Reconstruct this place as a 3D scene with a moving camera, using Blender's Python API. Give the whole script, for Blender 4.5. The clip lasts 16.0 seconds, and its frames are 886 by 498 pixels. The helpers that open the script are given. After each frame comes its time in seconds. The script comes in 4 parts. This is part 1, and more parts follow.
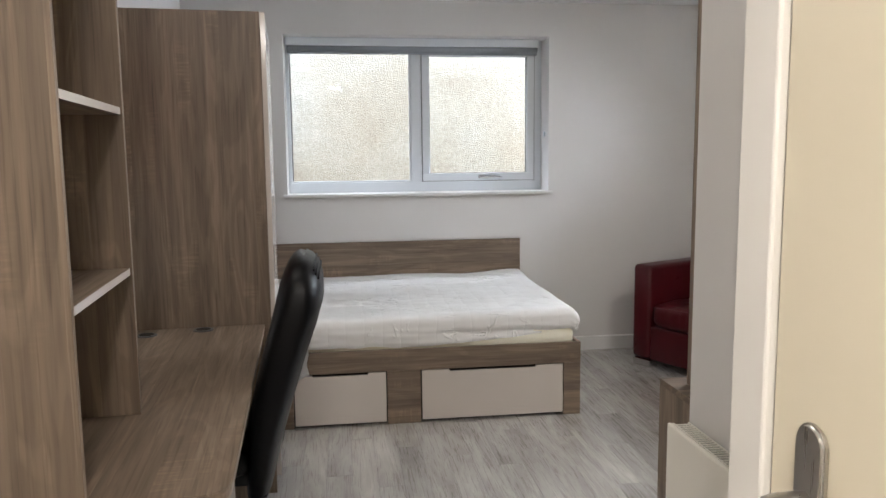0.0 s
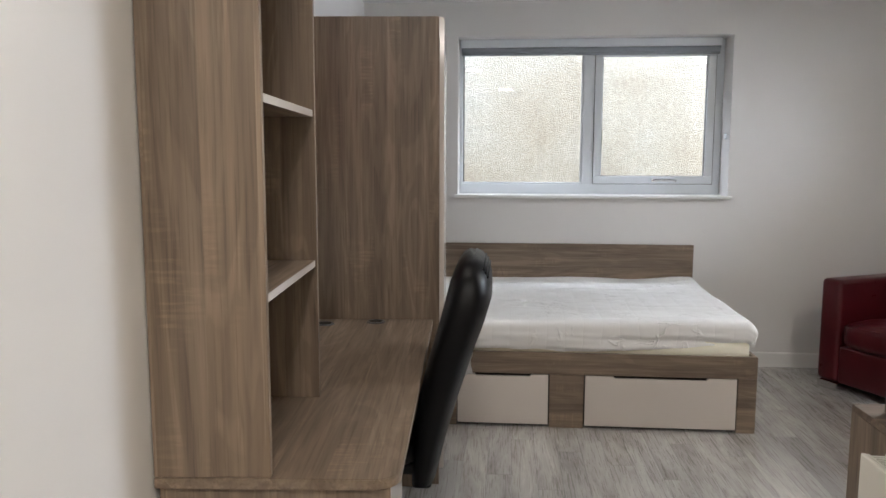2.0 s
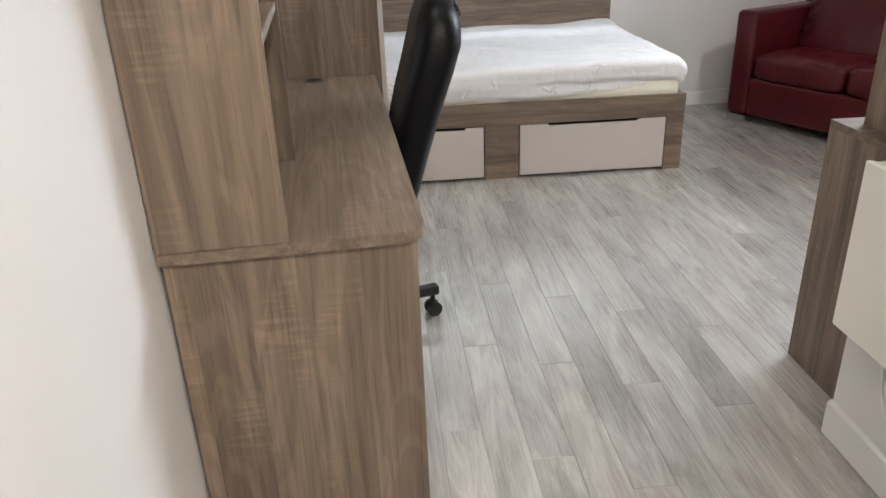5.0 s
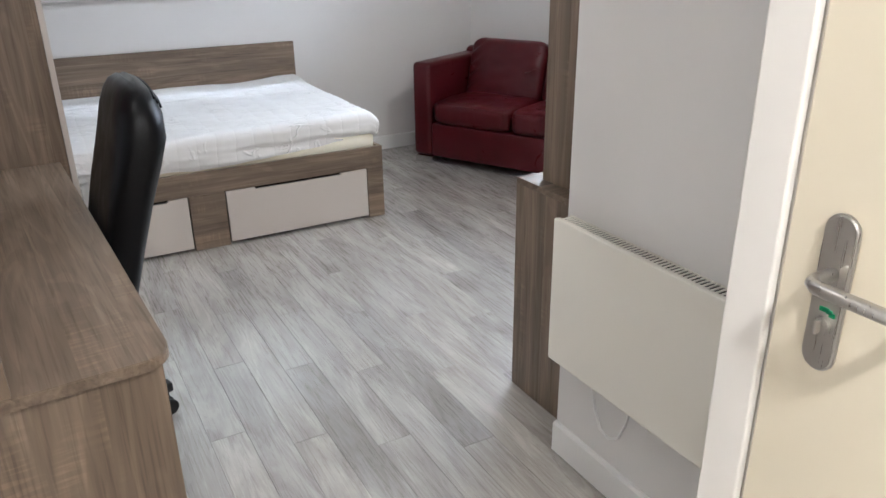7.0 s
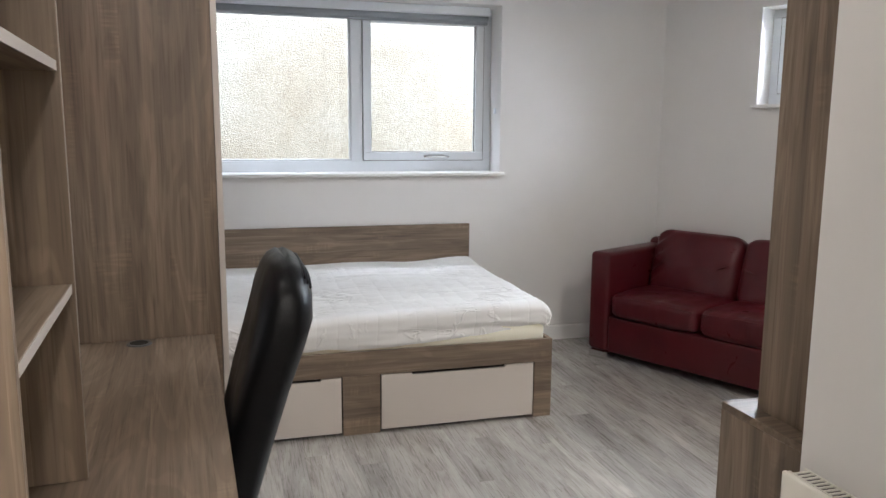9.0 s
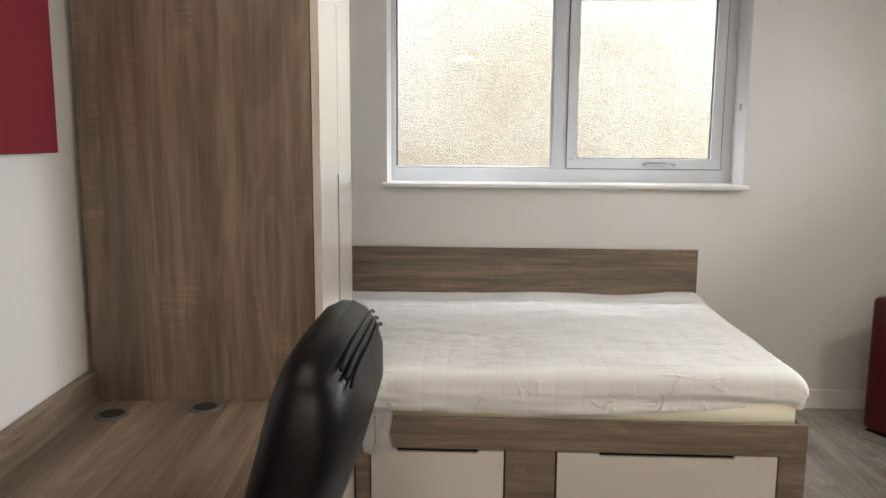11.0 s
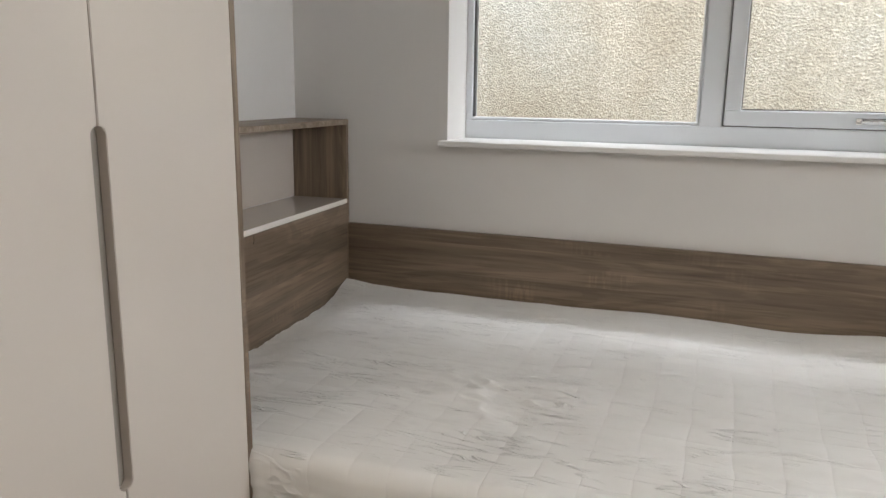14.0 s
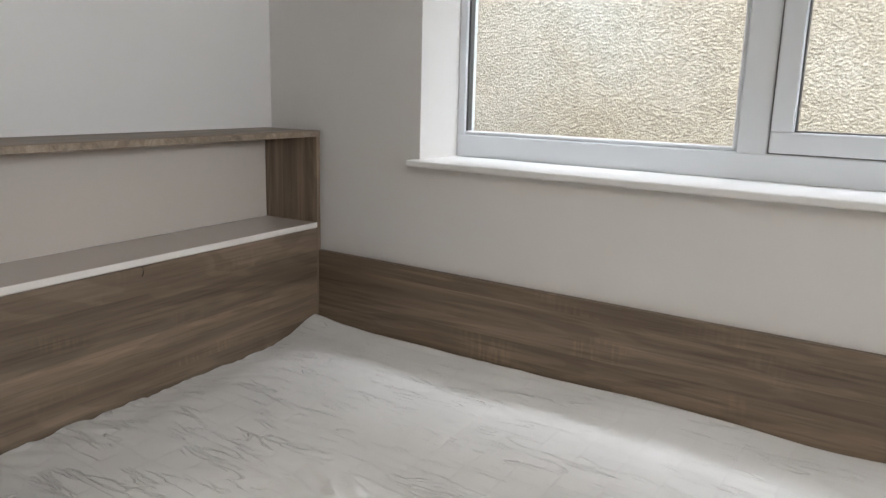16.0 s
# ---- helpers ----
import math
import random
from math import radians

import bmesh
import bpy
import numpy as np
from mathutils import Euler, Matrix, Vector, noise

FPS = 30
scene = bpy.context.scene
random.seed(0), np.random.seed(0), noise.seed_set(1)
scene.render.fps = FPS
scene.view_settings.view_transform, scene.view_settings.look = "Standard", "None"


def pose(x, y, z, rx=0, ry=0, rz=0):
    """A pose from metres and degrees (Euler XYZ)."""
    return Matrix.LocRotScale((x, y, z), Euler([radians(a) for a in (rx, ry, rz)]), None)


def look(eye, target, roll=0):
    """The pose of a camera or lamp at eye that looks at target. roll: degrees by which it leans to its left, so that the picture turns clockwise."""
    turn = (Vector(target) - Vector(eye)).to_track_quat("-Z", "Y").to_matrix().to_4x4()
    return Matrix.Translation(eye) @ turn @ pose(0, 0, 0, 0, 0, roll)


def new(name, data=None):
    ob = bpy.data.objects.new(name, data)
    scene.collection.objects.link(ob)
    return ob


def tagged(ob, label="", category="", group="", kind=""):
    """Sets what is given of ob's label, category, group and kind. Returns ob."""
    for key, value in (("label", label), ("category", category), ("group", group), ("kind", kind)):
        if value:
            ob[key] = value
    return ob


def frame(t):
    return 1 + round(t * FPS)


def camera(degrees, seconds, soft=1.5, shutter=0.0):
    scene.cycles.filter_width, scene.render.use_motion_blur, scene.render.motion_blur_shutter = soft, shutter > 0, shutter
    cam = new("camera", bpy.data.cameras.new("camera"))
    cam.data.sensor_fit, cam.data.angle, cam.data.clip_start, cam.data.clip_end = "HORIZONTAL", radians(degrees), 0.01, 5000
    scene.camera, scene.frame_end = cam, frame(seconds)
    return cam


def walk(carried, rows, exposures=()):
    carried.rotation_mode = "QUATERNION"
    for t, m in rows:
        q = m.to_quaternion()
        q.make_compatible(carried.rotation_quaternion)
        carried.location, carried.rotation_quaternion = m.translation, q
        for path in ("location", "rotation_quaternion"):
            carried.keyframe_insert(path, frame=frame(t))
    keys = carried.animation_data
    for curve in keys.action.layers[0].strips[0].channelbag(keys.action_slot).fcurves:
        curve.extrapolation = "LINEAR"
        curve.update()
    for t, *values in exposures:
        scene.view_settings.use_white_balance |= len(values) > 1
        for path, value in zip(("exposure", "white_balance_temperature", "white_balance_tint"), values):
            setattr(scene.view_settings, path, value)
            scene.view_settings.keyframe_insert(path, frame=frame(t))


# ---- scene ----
cam = camera(61.3, 16.0)
PATH = [
    (0, (0.266, 0.150, 1.398), (0.531, 2.120, 1.156), -0.6),
    (0.5, (0.274, 0.139, 1.399), (0.427, 2.120, 1.162), -0.1),
    (1, (0.271, 0.131, 1.406), (0.260, 2.118, 1.170), 0.0),
    (1.5, (0.272, 0.120, 1.403), (0.152, 2.102, 1.170), 0.1),
    (2, (0.245, 0.142, 1.400), (0.076, 2.120, 1.163), 0.1),
    (2.5, (0.174, 0.185, 1.370), (-0.017, 2.158, 1.109), 0.1),
    (3, (0.062, 0.225, 1.308), (-0.118, 2.172, 0.896), 0.1),
    (3.5, (0.019, 0.223, 1.261), (-0.125, 2.108, 0.618), -0.7),
    (6, (-0.106, 0.297, 1.390), (0.458, 2.012, 0.530), -1.5),
    (6.5, (-0.125, 0.274, 1.432), (0.681, 1.895, 0.583), -1.0),
    (7, (-0.123, 0.312, 1.446), (0.771, 1.929, 0.679), -0.8),
    (7.5, (-0.131, 0.366, 1.459), (0.800, 2.045, 0.897), -0.5),
    (8, (-0.170, 0.394, 1.474), (0.714, 2.140, 1.064), -0.1),
    (8.5, (-0.109, 0.500, 1.442), (0.624, 2.332, 1.115), 0.1),
    (9, (0.014, 0.640, 1.407), (0.552, 2.543, 1.103), 0.4),
    (9.5, (0.093, 0.838, 1.378), (0.459, 2.782, 1.077), 0.2),
    (10, (0.135, 1.080, 1.378), (0.371, 3.043, 1.077), 0.3),
    (12.5, (0.735, 1.950, 1.347), (0.201, 3.859, 1.081), 0.7),
    (13, (0.772, 2.206, 1.327), (0.162, 4.083, 1.001), 0.8),
    (13.5, (0.796, 2.468, 1.330), (0.143, 4.317, 0.935), 0.7),
    (14, (0.867, 2.713, 1.338), (0.178, 4.544, 0.925), 0.8),
    (14.5, (0.927, 2.942, 1.402), (0.177, 4.741, 0.950), 0.9),
    (15, (0.947, 3.200, 1.396), (0.107, 4.957, 0.941), 0.9),
    (15.5, (1.021, 3.375, 1.363), (0.063, 5.076, 0.929), 1.2),
    (16, (1.240, 3.473, 1.367), (0.140, 5.090, 0.953), 1.5),
]
walk(cam, [(t, look(eye, target, roll)) for t, eye, target, roll in PATH], [
    (0.0, 0.8, 5800, 10), (1.5, 0.72, 5800, 10), (2.5, 0.82, 5800, 10), (3.5, 1.08, 5700, 10), (6.0, 1.22, 5600, 10), (7.0, 1.18, 5400, 10),
    (8.0, 1.02, 5600, 10), (9.0, 0.98, 5700, 10), (10.0, 1.0, 6300, 10), (12.5, 0.7, 6300, 10), (14.0, 0.58, 6300, 10), (16.0, 0.66, 6150, 10)])

# ---- light ----
world = bpy.data.worlds.new("world")
scene.world = world
world.use_nodes = True
wn = world.node_tree
sky = wn.nodes.new("ShaderNodeTexSky")
sky.sky_type = "NISHITA"
sky.sun_disc = False
sky.sun_elevation = radians(55)
sky.sun_rotation = radians(150)
wn.links.new(sky.outputs[0], wn.nodes["Background"].inputs[0])
wn.nodes["Background"].inputs[1].default_value = 0.12


def lamp(name, kind, energy, matrix, colour, **sizes):
    data = bpy.data.lights.new(name, kind)
    data.energy, data.color = energy, colour
    if kind == "AREA":
        data.shape = sizes["shape"]
        data.size = sizes["size"]
        if data.shape == "RECTANGLE":
            data.size_y = sizes["size_y"]
    if kind == "SUN":
        data.angle = sizes["angle"]
    ob = new(name, data)
    ob.matrix_world = matrix
    return ob


RIGHT_SKY = pose(2.9, 5.3, 0, 0, 0, 26.5) @ look((0.75, -1.4, 2.45), (0, -1.4, 1.95))
lamp("sun", "SUN", 2.0, look((0, -3, 9), (0, 0.2, 0)), (1, 0.97, 0.92), angle=radians(20))
# sky seen between the two buildings
lamp("sky_gap", "AREA", 195, look((0.8, 6.15, 4.1), (0.8, 5.85, 1.7)), (0.97, 0.98, 1.0), shape="RECTANGLE", size=6.0, size_y=0.9)
lamp("sky_side", "AREA", 430, RIGHT_SKY, (1.0, 1.0, 1.0), shape="RECTANGLE", size=2.4, size_y=1.7)
# ceiling lamps
lamp("desk_lamp_light", "AREA", 2, look((-0.15, 2.05, 2.425), (-0.15, 2.05, 0)), (1.0, 0.88, 0.73), shape="DISK", size=0.2)
lamp("entry_lamp_light", "AREA", 22, look((0.2, -0.3, 2.425), (0.2, -0.3, 0)), (1.0, 0.88, 0.73), shape="DISK", size=0.2)

lamp("room_lamp_light", "AREA", 9.5, look((2.3, 2.7, 2.425), (2.3, 2.7, 0)), (1.0, 0.88, 0.73), shape="DISK", size=0.2)


# ---- materials ----
class Nodes:
    def __init__(self, name):
        self.mat = bpy.data.materials.new(name)
        self.mat.use_nodes = True
        self.t = self.mat.node_tree
        self.bsdf = self.t.nodes["Principled BSDF"]
        self.out = self.t.nodes["Material Output"]
        self.co = self.t.nodes.new("ShaderNodeTexCoord").outputs["Object"]

    def add(self, kind, **ins):
        n = self.t.nodes.new(kind)
        for k, v in ins.items():
            k = k.replace("_", " ")
            if hasattr(v, "is_linked"):
                self.t.links.new(v, n.inputs[k])
            else:
                n.inputs[k].default_value = v
        return n

    def link(self, a, b):
        self.t.links.new(a, b)

    def scaled(self, sx, sy, sz, shift=None):
        m = self.add("ShaderNodeMapping", Vector=self.co)
        m.inputs["Scale"].default_value = (sx, sy, sz)
        if shift is not None:
            self.link(shift, m.inputs["Location"])
        return m.outputs[0]

    def noise(self, vec, scale, detail=4.0, rough=0.55, dist=0.0):
        return self.add("ShaderNodeTexNoise", Vector=vec, Scale=scale, Detail=detail, Roughness=rough, Distortion=dist).outputs[0]

    def ramp(self, fac, *stops):
        r = self.add("ShaderNodeValToRGB", Fac=fac)
        e = r.color_ramp.elements
        while len(e) < len(stops):
            e.new(0.5)
        for el, (p, c) in zip(e, stops):
            el.position, el.color = p, (*c, 1)
        return r.outputs[0]

    def mix(self, fac, a, b, mode="MIX"):
        n = self.t.nodes.new("ShaderNodeMix")
        n.data_type, n.blend_type = "RGBA", mode
        for sock, v in ((n.inputs[0], fac), (n.inputs[6], a), (n.inputs[7], b)):
            if hasattr(v, "is_linked"):
                self.link(v, sock)
            elif isinstance(v, tuple):
                sock.default_value = (*v, 1)
            else:
                sock.default_value = v
        return n.outputs[2]

    def math(self, kind, a, b=None):
        n = self.t.nodes.new("ShaderNodeMath")
        n.operation = kind
        for sock, v in zip(n.inputs, (a, b)):
            if hasattr(v, "is_linked"):
                self.link(v, sock)
            elif v is not None:
                sock.default_value = v
        return n.outputs[0]

    def bump(self, height, strength=0.2, distance=0.002, normal=None):
        b = self.add("ShaderNodeBump", Height=height, Strength=strength, Distance=distance)
        if normal is not None:
            self.link(normal, b.inputs["Normal"])
        self.link(b.outputs[0], self.bsdf.inputs["Normal"])
        return b.outputs[0]

    def colour(self, c):
        if isinstance(c, tuple):
            self.bsdf.inputs["Base Color"].default_value = (*c, 1)
        else:
            self.link(c, self.bsdf.inputs["Base Color"])

    def rough(self, r):
        if isinstance(r, float):
            self.bsdf.inputs["Roughness"].default_value = r
        else:
            self.link(r, self.bsdf.inputs["Roughness"])


def paint(name, colour, rough=0.6, speck=0.03, bump=0.12):
    n = Nodes(name)
    big = n.noise(n.co, 1.3, 5)
    low = tuple(c * (1 - speck) for c in colour)
    high = tuple(min(1, c * (1 + speck)) for c in colour)
    n.colour(n.ramp(big, (0.3, low), (0.7, high)))
    n.rough(rough)
    n.bump(n.noise(n.co, 220, 3), bump, 0.001)
    return n.mat


def wood(name, axis, dark=(0.132, 0.096, 0.066), mid=(0.207, 0.154, 0.108), light=(0.288, 0.221, 0.159)):
    """Brown oak-look laminate with the grain along one axis."""
    n = Nodes(name)
    long, across = 0.7, 5.5
    s = [across] * 3
    s[axis] = long
    # staves about 11 cm wide, each cut from another part of the tree
    sep = n.add("ShaderNodeSeparateXYZ", Vector=n.co)
    cross = [sep.outputs[k] for k in range(3) if k != axis]
    rnd = n.add("ShaderNodeObjectInfo").outputs["Random"]
    sum_ = n.math("ADD", n.math("ADD", cross[0], cross[1]), n.math("MULTIPLY", rnd, 3.7))
    stave = n.math("FLOOR", n.math("MULTIPLY", sum_, 8.7))
    hue = n.add("ShaderNodeTexWhiteNoise")
    hue.noise_dimensions = "1D"
    n.link(stave, hue.inputs["W"])
    hue = hue.outputs["Value"]
    wide = n.t.nodes.new("ShaderNodeMath")
    wide.operation = "MULTIPLY"
    n.link(n.math("ADD", rnd, hue), wide.inputs[0])
    wide.inputs[1].default_value = 37.0
    v = n.scaled(*s, wide.outputs[0])
    figure = n.noise(v, 1.0, 3, 0.5, 1.6)
    s2 = [150.0] * 3
    s2[axis] = 4.0
    fine = n.noise(n.scaled(*s2), 1.0, 3, 0.6)
    s3 = [17.0] * 3
    s3[axis] = 0.8
    streak = n.noise(n.scaled(*s3, wide.outputs[0]), 1.0, 4, 0.6, 0.6)
    # rings: contour lines of the slow figure
    w = n.add("ShaderNodeMath", Value=figure)
    w.operation = "MULTIPLY"
    w.inputs[1].default_value = 42.0
    sn = n.add("ShaderNodeMath", Value=w.outputs[0])
    sn.operation = "SINE"
    base = n.ramp(streak, (0.28, dark), (0.5, mid), (0.72, light))
    ring = n.ramp(sn.outputs[0], (0.0, (0.68, 0.66, 0.64)), (0.7, (1, 1, 1)))
    c = n.mix(0.5, base, ring, "MULTIPLY")
    pores = n.ramp(fine, (0.3, (0.62, 0.6, 0.58)), (0.48, (1, 1, 1)))
    c = n.mix(0.75, c, pores, "MULTIPLY")
    s4 = [62.0] * 3
    s4[axis] = 1.8
    fibre = n.noise(n.scaled(*s4, wide.outputs[0]), 1.0, 3, 0.65, 0.4)
    c = n.mix(0.25, c, n.ramp(fibre, (0.34, (0.6, 0.57, 0.54)), (0.5, (1.0, 1.0, 1.0)), (0.66, (1.3, 1.3, 1.28))), "MULTIPLY")
    c = n.mix(1.0, c, n.ramp(hue, (0.0, (0.86, 0.85, 0.84)), (0.5, (1.0, 1.0, 1.0)), (1.0, (1.17, 1.16, 1.13))), "MULTIPLY")
    # short flecks across the grain
    s5 = [11.0] * 3
    s5[axis] = 95.0
    fleck = n.noise(n.scaled(*s5, wide.outputs[0]), 1.0, 2, 0.5)
    spots = n.noise(n.scaled(*[7.0 if k != axis else 3.0 for k in range(3)], wide.outputs[0]), 1.0, 2, 0.5)
    where = n.mix(1.0, n.ramp(fleck, (0.47, (0, 0, 0)), (0.6, (1, 1, 1))), n.ramp(spots, (0.56, (0, 0, 0)), (0.68, (1, 1, 1))), "MULTIPLY")
    c = n.mix(where, c, n.mix(1.0, c, (1.28, 1.27, 1.24), "MULTIPLY"))
    n.colour(c)
    n.rough(n.ramp(fine, (0.2, (0.5, 0.5, 0.5)), (0.8, (0.38, 0.38, 0.38))))
    n.bump(fine, 0.25, 0.0006)
    return n.mat


WOOD_X, WOOD_Y, WOOD_Z = wood("oak_laminate_x", 0), wood("oak_laminate_y", 1), wood("oak_laminate_z", 2)
WOOD_EDGE = wood("oak_edge_band", 0, (0.2, 0.15, 0.11), (0.3, 0.24, 0.18), (0.4, 0.33, 0.26))
WALL = paint("wall_paint", (0.73, 0.712, 0.69), 0.75)
CEIL = paint("ceiling_paint", (0.85, 0.85, 0.84), 0.8)
TRIM = paint("white_gloss_trim", (0.8, 0.79, 0.77), 0.35, 0.015, 0.05)
UPVC = paint("white_upvc", (0.72, 0.75, 0.78), 0.3, 0.015, 0.03)
DOOR = paint("cream_door_paint", (0.74, 0.67, 0.52), 0.4, 0.02, 0.05)
JAMB = paint("door_lining_paint", (0.8, 0.77, 0.72), 0.4, 0.02, 0.05)
CASHMERE = paint("cashmere_laminate", (0.6, 0.545, 0.49), 0.14, 0.015, 0.015)
HEATER = paint("heater_enamel", (0.78, 0.75, 0.67), 0.35, 0.015, 0.03)
GRIP = paint("grip_recess_shade", (0.26, 0.23, 0.2), 0.5)
# near-black: paints shade in slots and holes, also the scratch and stitch marks
DARK = paint("dark_shade_and_marks", (0.02, 0.018, 0.016), 0.8)
PLASTIC = paint("black_plastic", (0.012, 0.012, 0.013), 0.42, 0.1, 0.1)
GREY_PLASTIC = paint("grey_plastic", (0.09, 0.09, 0.09), 0.45, 0.05, 0.1)
BLIND = paint("blind_fabric", (0.3, 0.32, 0.34), 0.8, 0.03, 0.2)
FELT = paint("red_felt", (0.17, 0.006, 0.014), 0.9, 0.08, 0.4)
GREEN = paint("green_marker", (0.01, 0.25, 0.1), 0.5)
FOAM = paint("mattress_ticking", (0.68, 0.62, 0.47), 0.85, 0.04, 0.3)


def metal(name, colour, rough):
    n = Nodes(name)
    n.colour(colour)
    n.bsdf.inputs["Metallic"].default_value = 1.0
    f = n.noise(n.scaled(300, 300, 12), 1.0, 3)
    n.rough(n.ramp(f, (0.2, (rough * 0.8,) * 3), (0.8, (rough * 1.25,) * 3)))
    return n.mat


STEEL = metal("brushed_steel", (0.52, 0.5, 0.47), 0.3)
CHROME = metal("chrome", (0.75, 0.75, 0.76), 0.12)


def leather(name, colour, rough, gloss=0.3):
    n = Nodes(name)
    vor = n.add("ShaderNodeTexVoronoi", Vector=n.co, Scale=260.0).outputs["Distance"]
    crease = n.noise(n.co, 9.0, 6, 0.6, 0.8)
    big = n.noise(n.co, 4.0, 4)
    n.colour(n.ramp(big, (0.3, tuple(c * 0.8 for c in colour)), (0.7, tuple(c * 1.15 for c in colour))))
    n.rough(n.ramp(crease, (0.3, (rough * 0.85,) * 3), (0.7, (rough * 1.2,) * 3)))
    n.bsdf.inputs["Specular IOR Level"].default_value = gloss
    a = n.bump(vor, 0.25, 0.0006)
    n.bump(crease, 0.22, 0.004, a)
    return n.mat


RED_LEATHER = leather("burgundy_leather", (0.072, 0.0065, 0.01), 0.31, 0.36)
BLACK_LEATHER = leather("black_leather", (0.003, 0.003, 0.0035), 0.4, 0.2)


def quilt():
    n = Nodes("quilted_white_cotton")
    n.colour(n.ramp(n.noise(n.co, 6.0, 4), (0.3, (0.83, 0.82, 0.8)), (0.7, (0.88, 0.875, 0.86))))
    n.rough(0.9)
    warp = n.add("ShaderNodeTexNoise", Vector=n.co, Scale=5.0, Detail=3.0)
    mx = n.mix(0.03, n.co, warp.outputs["Color"], "ADD")
    hs = []
    for k in (0, 1):
        sep = n.add("ShaderNodeSeparateXYZ", Vector=mx)
        mul = n.add("ShaderNodeMath", Value=sep.outputs[k])
        mul.operation = "MULTIPLY"
        mul.inputs[1].default_value = math.pi / 0.095
        si = n.add("ShaderNodeMath", Value=mul.outputs[0])
        si.operation = "SINE"
        ab = n.add("ShaderNodeMath", Value=si.outputs[0])
        ab.operation = "ABSOLUTE"
        po = n.add("ShaderNodeMath", Value=ab.outputs[0])
        po.operation = "POWER"
        po.inputs[1].default_value = 0.3
        hs.append(po.outputs[0])
    pil = n.add("ShaderNodeMath", Value=hs[0])
    pil.operation = "MULTIPLY"
    n.link(hs[1], pil.inputs[1])
    a = n.bump(pil.outputs[0], 0.4, 0.006)
    crease = n.ramp(n.noise(n.scaled(4.2, 26.0, 4.0), 1.0, 3, 0.5, 0.8), (0.47, (0, 0, 0)), (0.5, (1, 1, 1)), (0.525, (0, 0, 0)))
    patch = n.ramp(n.noise(n.scaled(6.0, 9.0, 1.0), 1.0, 2), (0.47, (0, 0, 0)), (0.6, (1, 1, 1)))
    crease = n.mix(1.0, crease, patch, "MULTIPLY")
    b = n.bump(crease, 0.75, 0.008, a)
    n.bump(n.noise(n.co, 420, 2), 0.2, 0.0006, b)
    return n.mat


QUILT = quilt()


def roughcast():
    n = Nodes("roughcast_render")
    stain = n.noise(n.co, 1.1, 5, 0.6)
    grain = n.noise(n.co, 70, 3, 0.6)
    c = n.ramp(stain, (0.3, (0.47, 0.39, 0.3)), (0.55, (0.57, 0.51, 0.43)), (0.75, (0.62, 0.585, 0.53)))
    c = n.mix(0.5, c, n.ramp(grain, (0.35, (0.5, 0.47, 0.43)), (0.62, (1.15, 1.15, 1.15))), "MULTIPLY")
    n.colour(c)
    n.rough(0.9)
    v = n.add("ShaderNodeTexVoronoi", Vector=n.scaled(1, 1, 1.3), Scale=85.0)
    v.feature = "SMOOTH_F1"
    a = n.bump(v.outputs["Distance"], 0.7, 0.009)
    n.bump(n.noise(n.co, 95, 4, 0.65), 0.7, 0.006, a)
    return n.mat


ROUGHCAST = roughcast()


def glass():
    n = Nodes("window_glass")
    tr = n.add("ShaderNodeBsdfTransparent")
    tr.inputs[0].default_value = (0.93, 0.96, 0.95, 1)
    gl = n.add("ShaderNodeBsdfGlossy", Roughness=0.02)
    fr = n.add("ShaderNodeFresnel", IOR=1.5)
    mx = n.add("ShaderNodeMixShader", Fac=fr.outputs[0])
    n.link(tr.outputs[0], mx.inputs[1])
    n.link(gl.outputs[0], mx.inputs[2])
    n.link(mx.outputs[0], n.out.inputs[0])
    return n.mat


GLASS = glass()


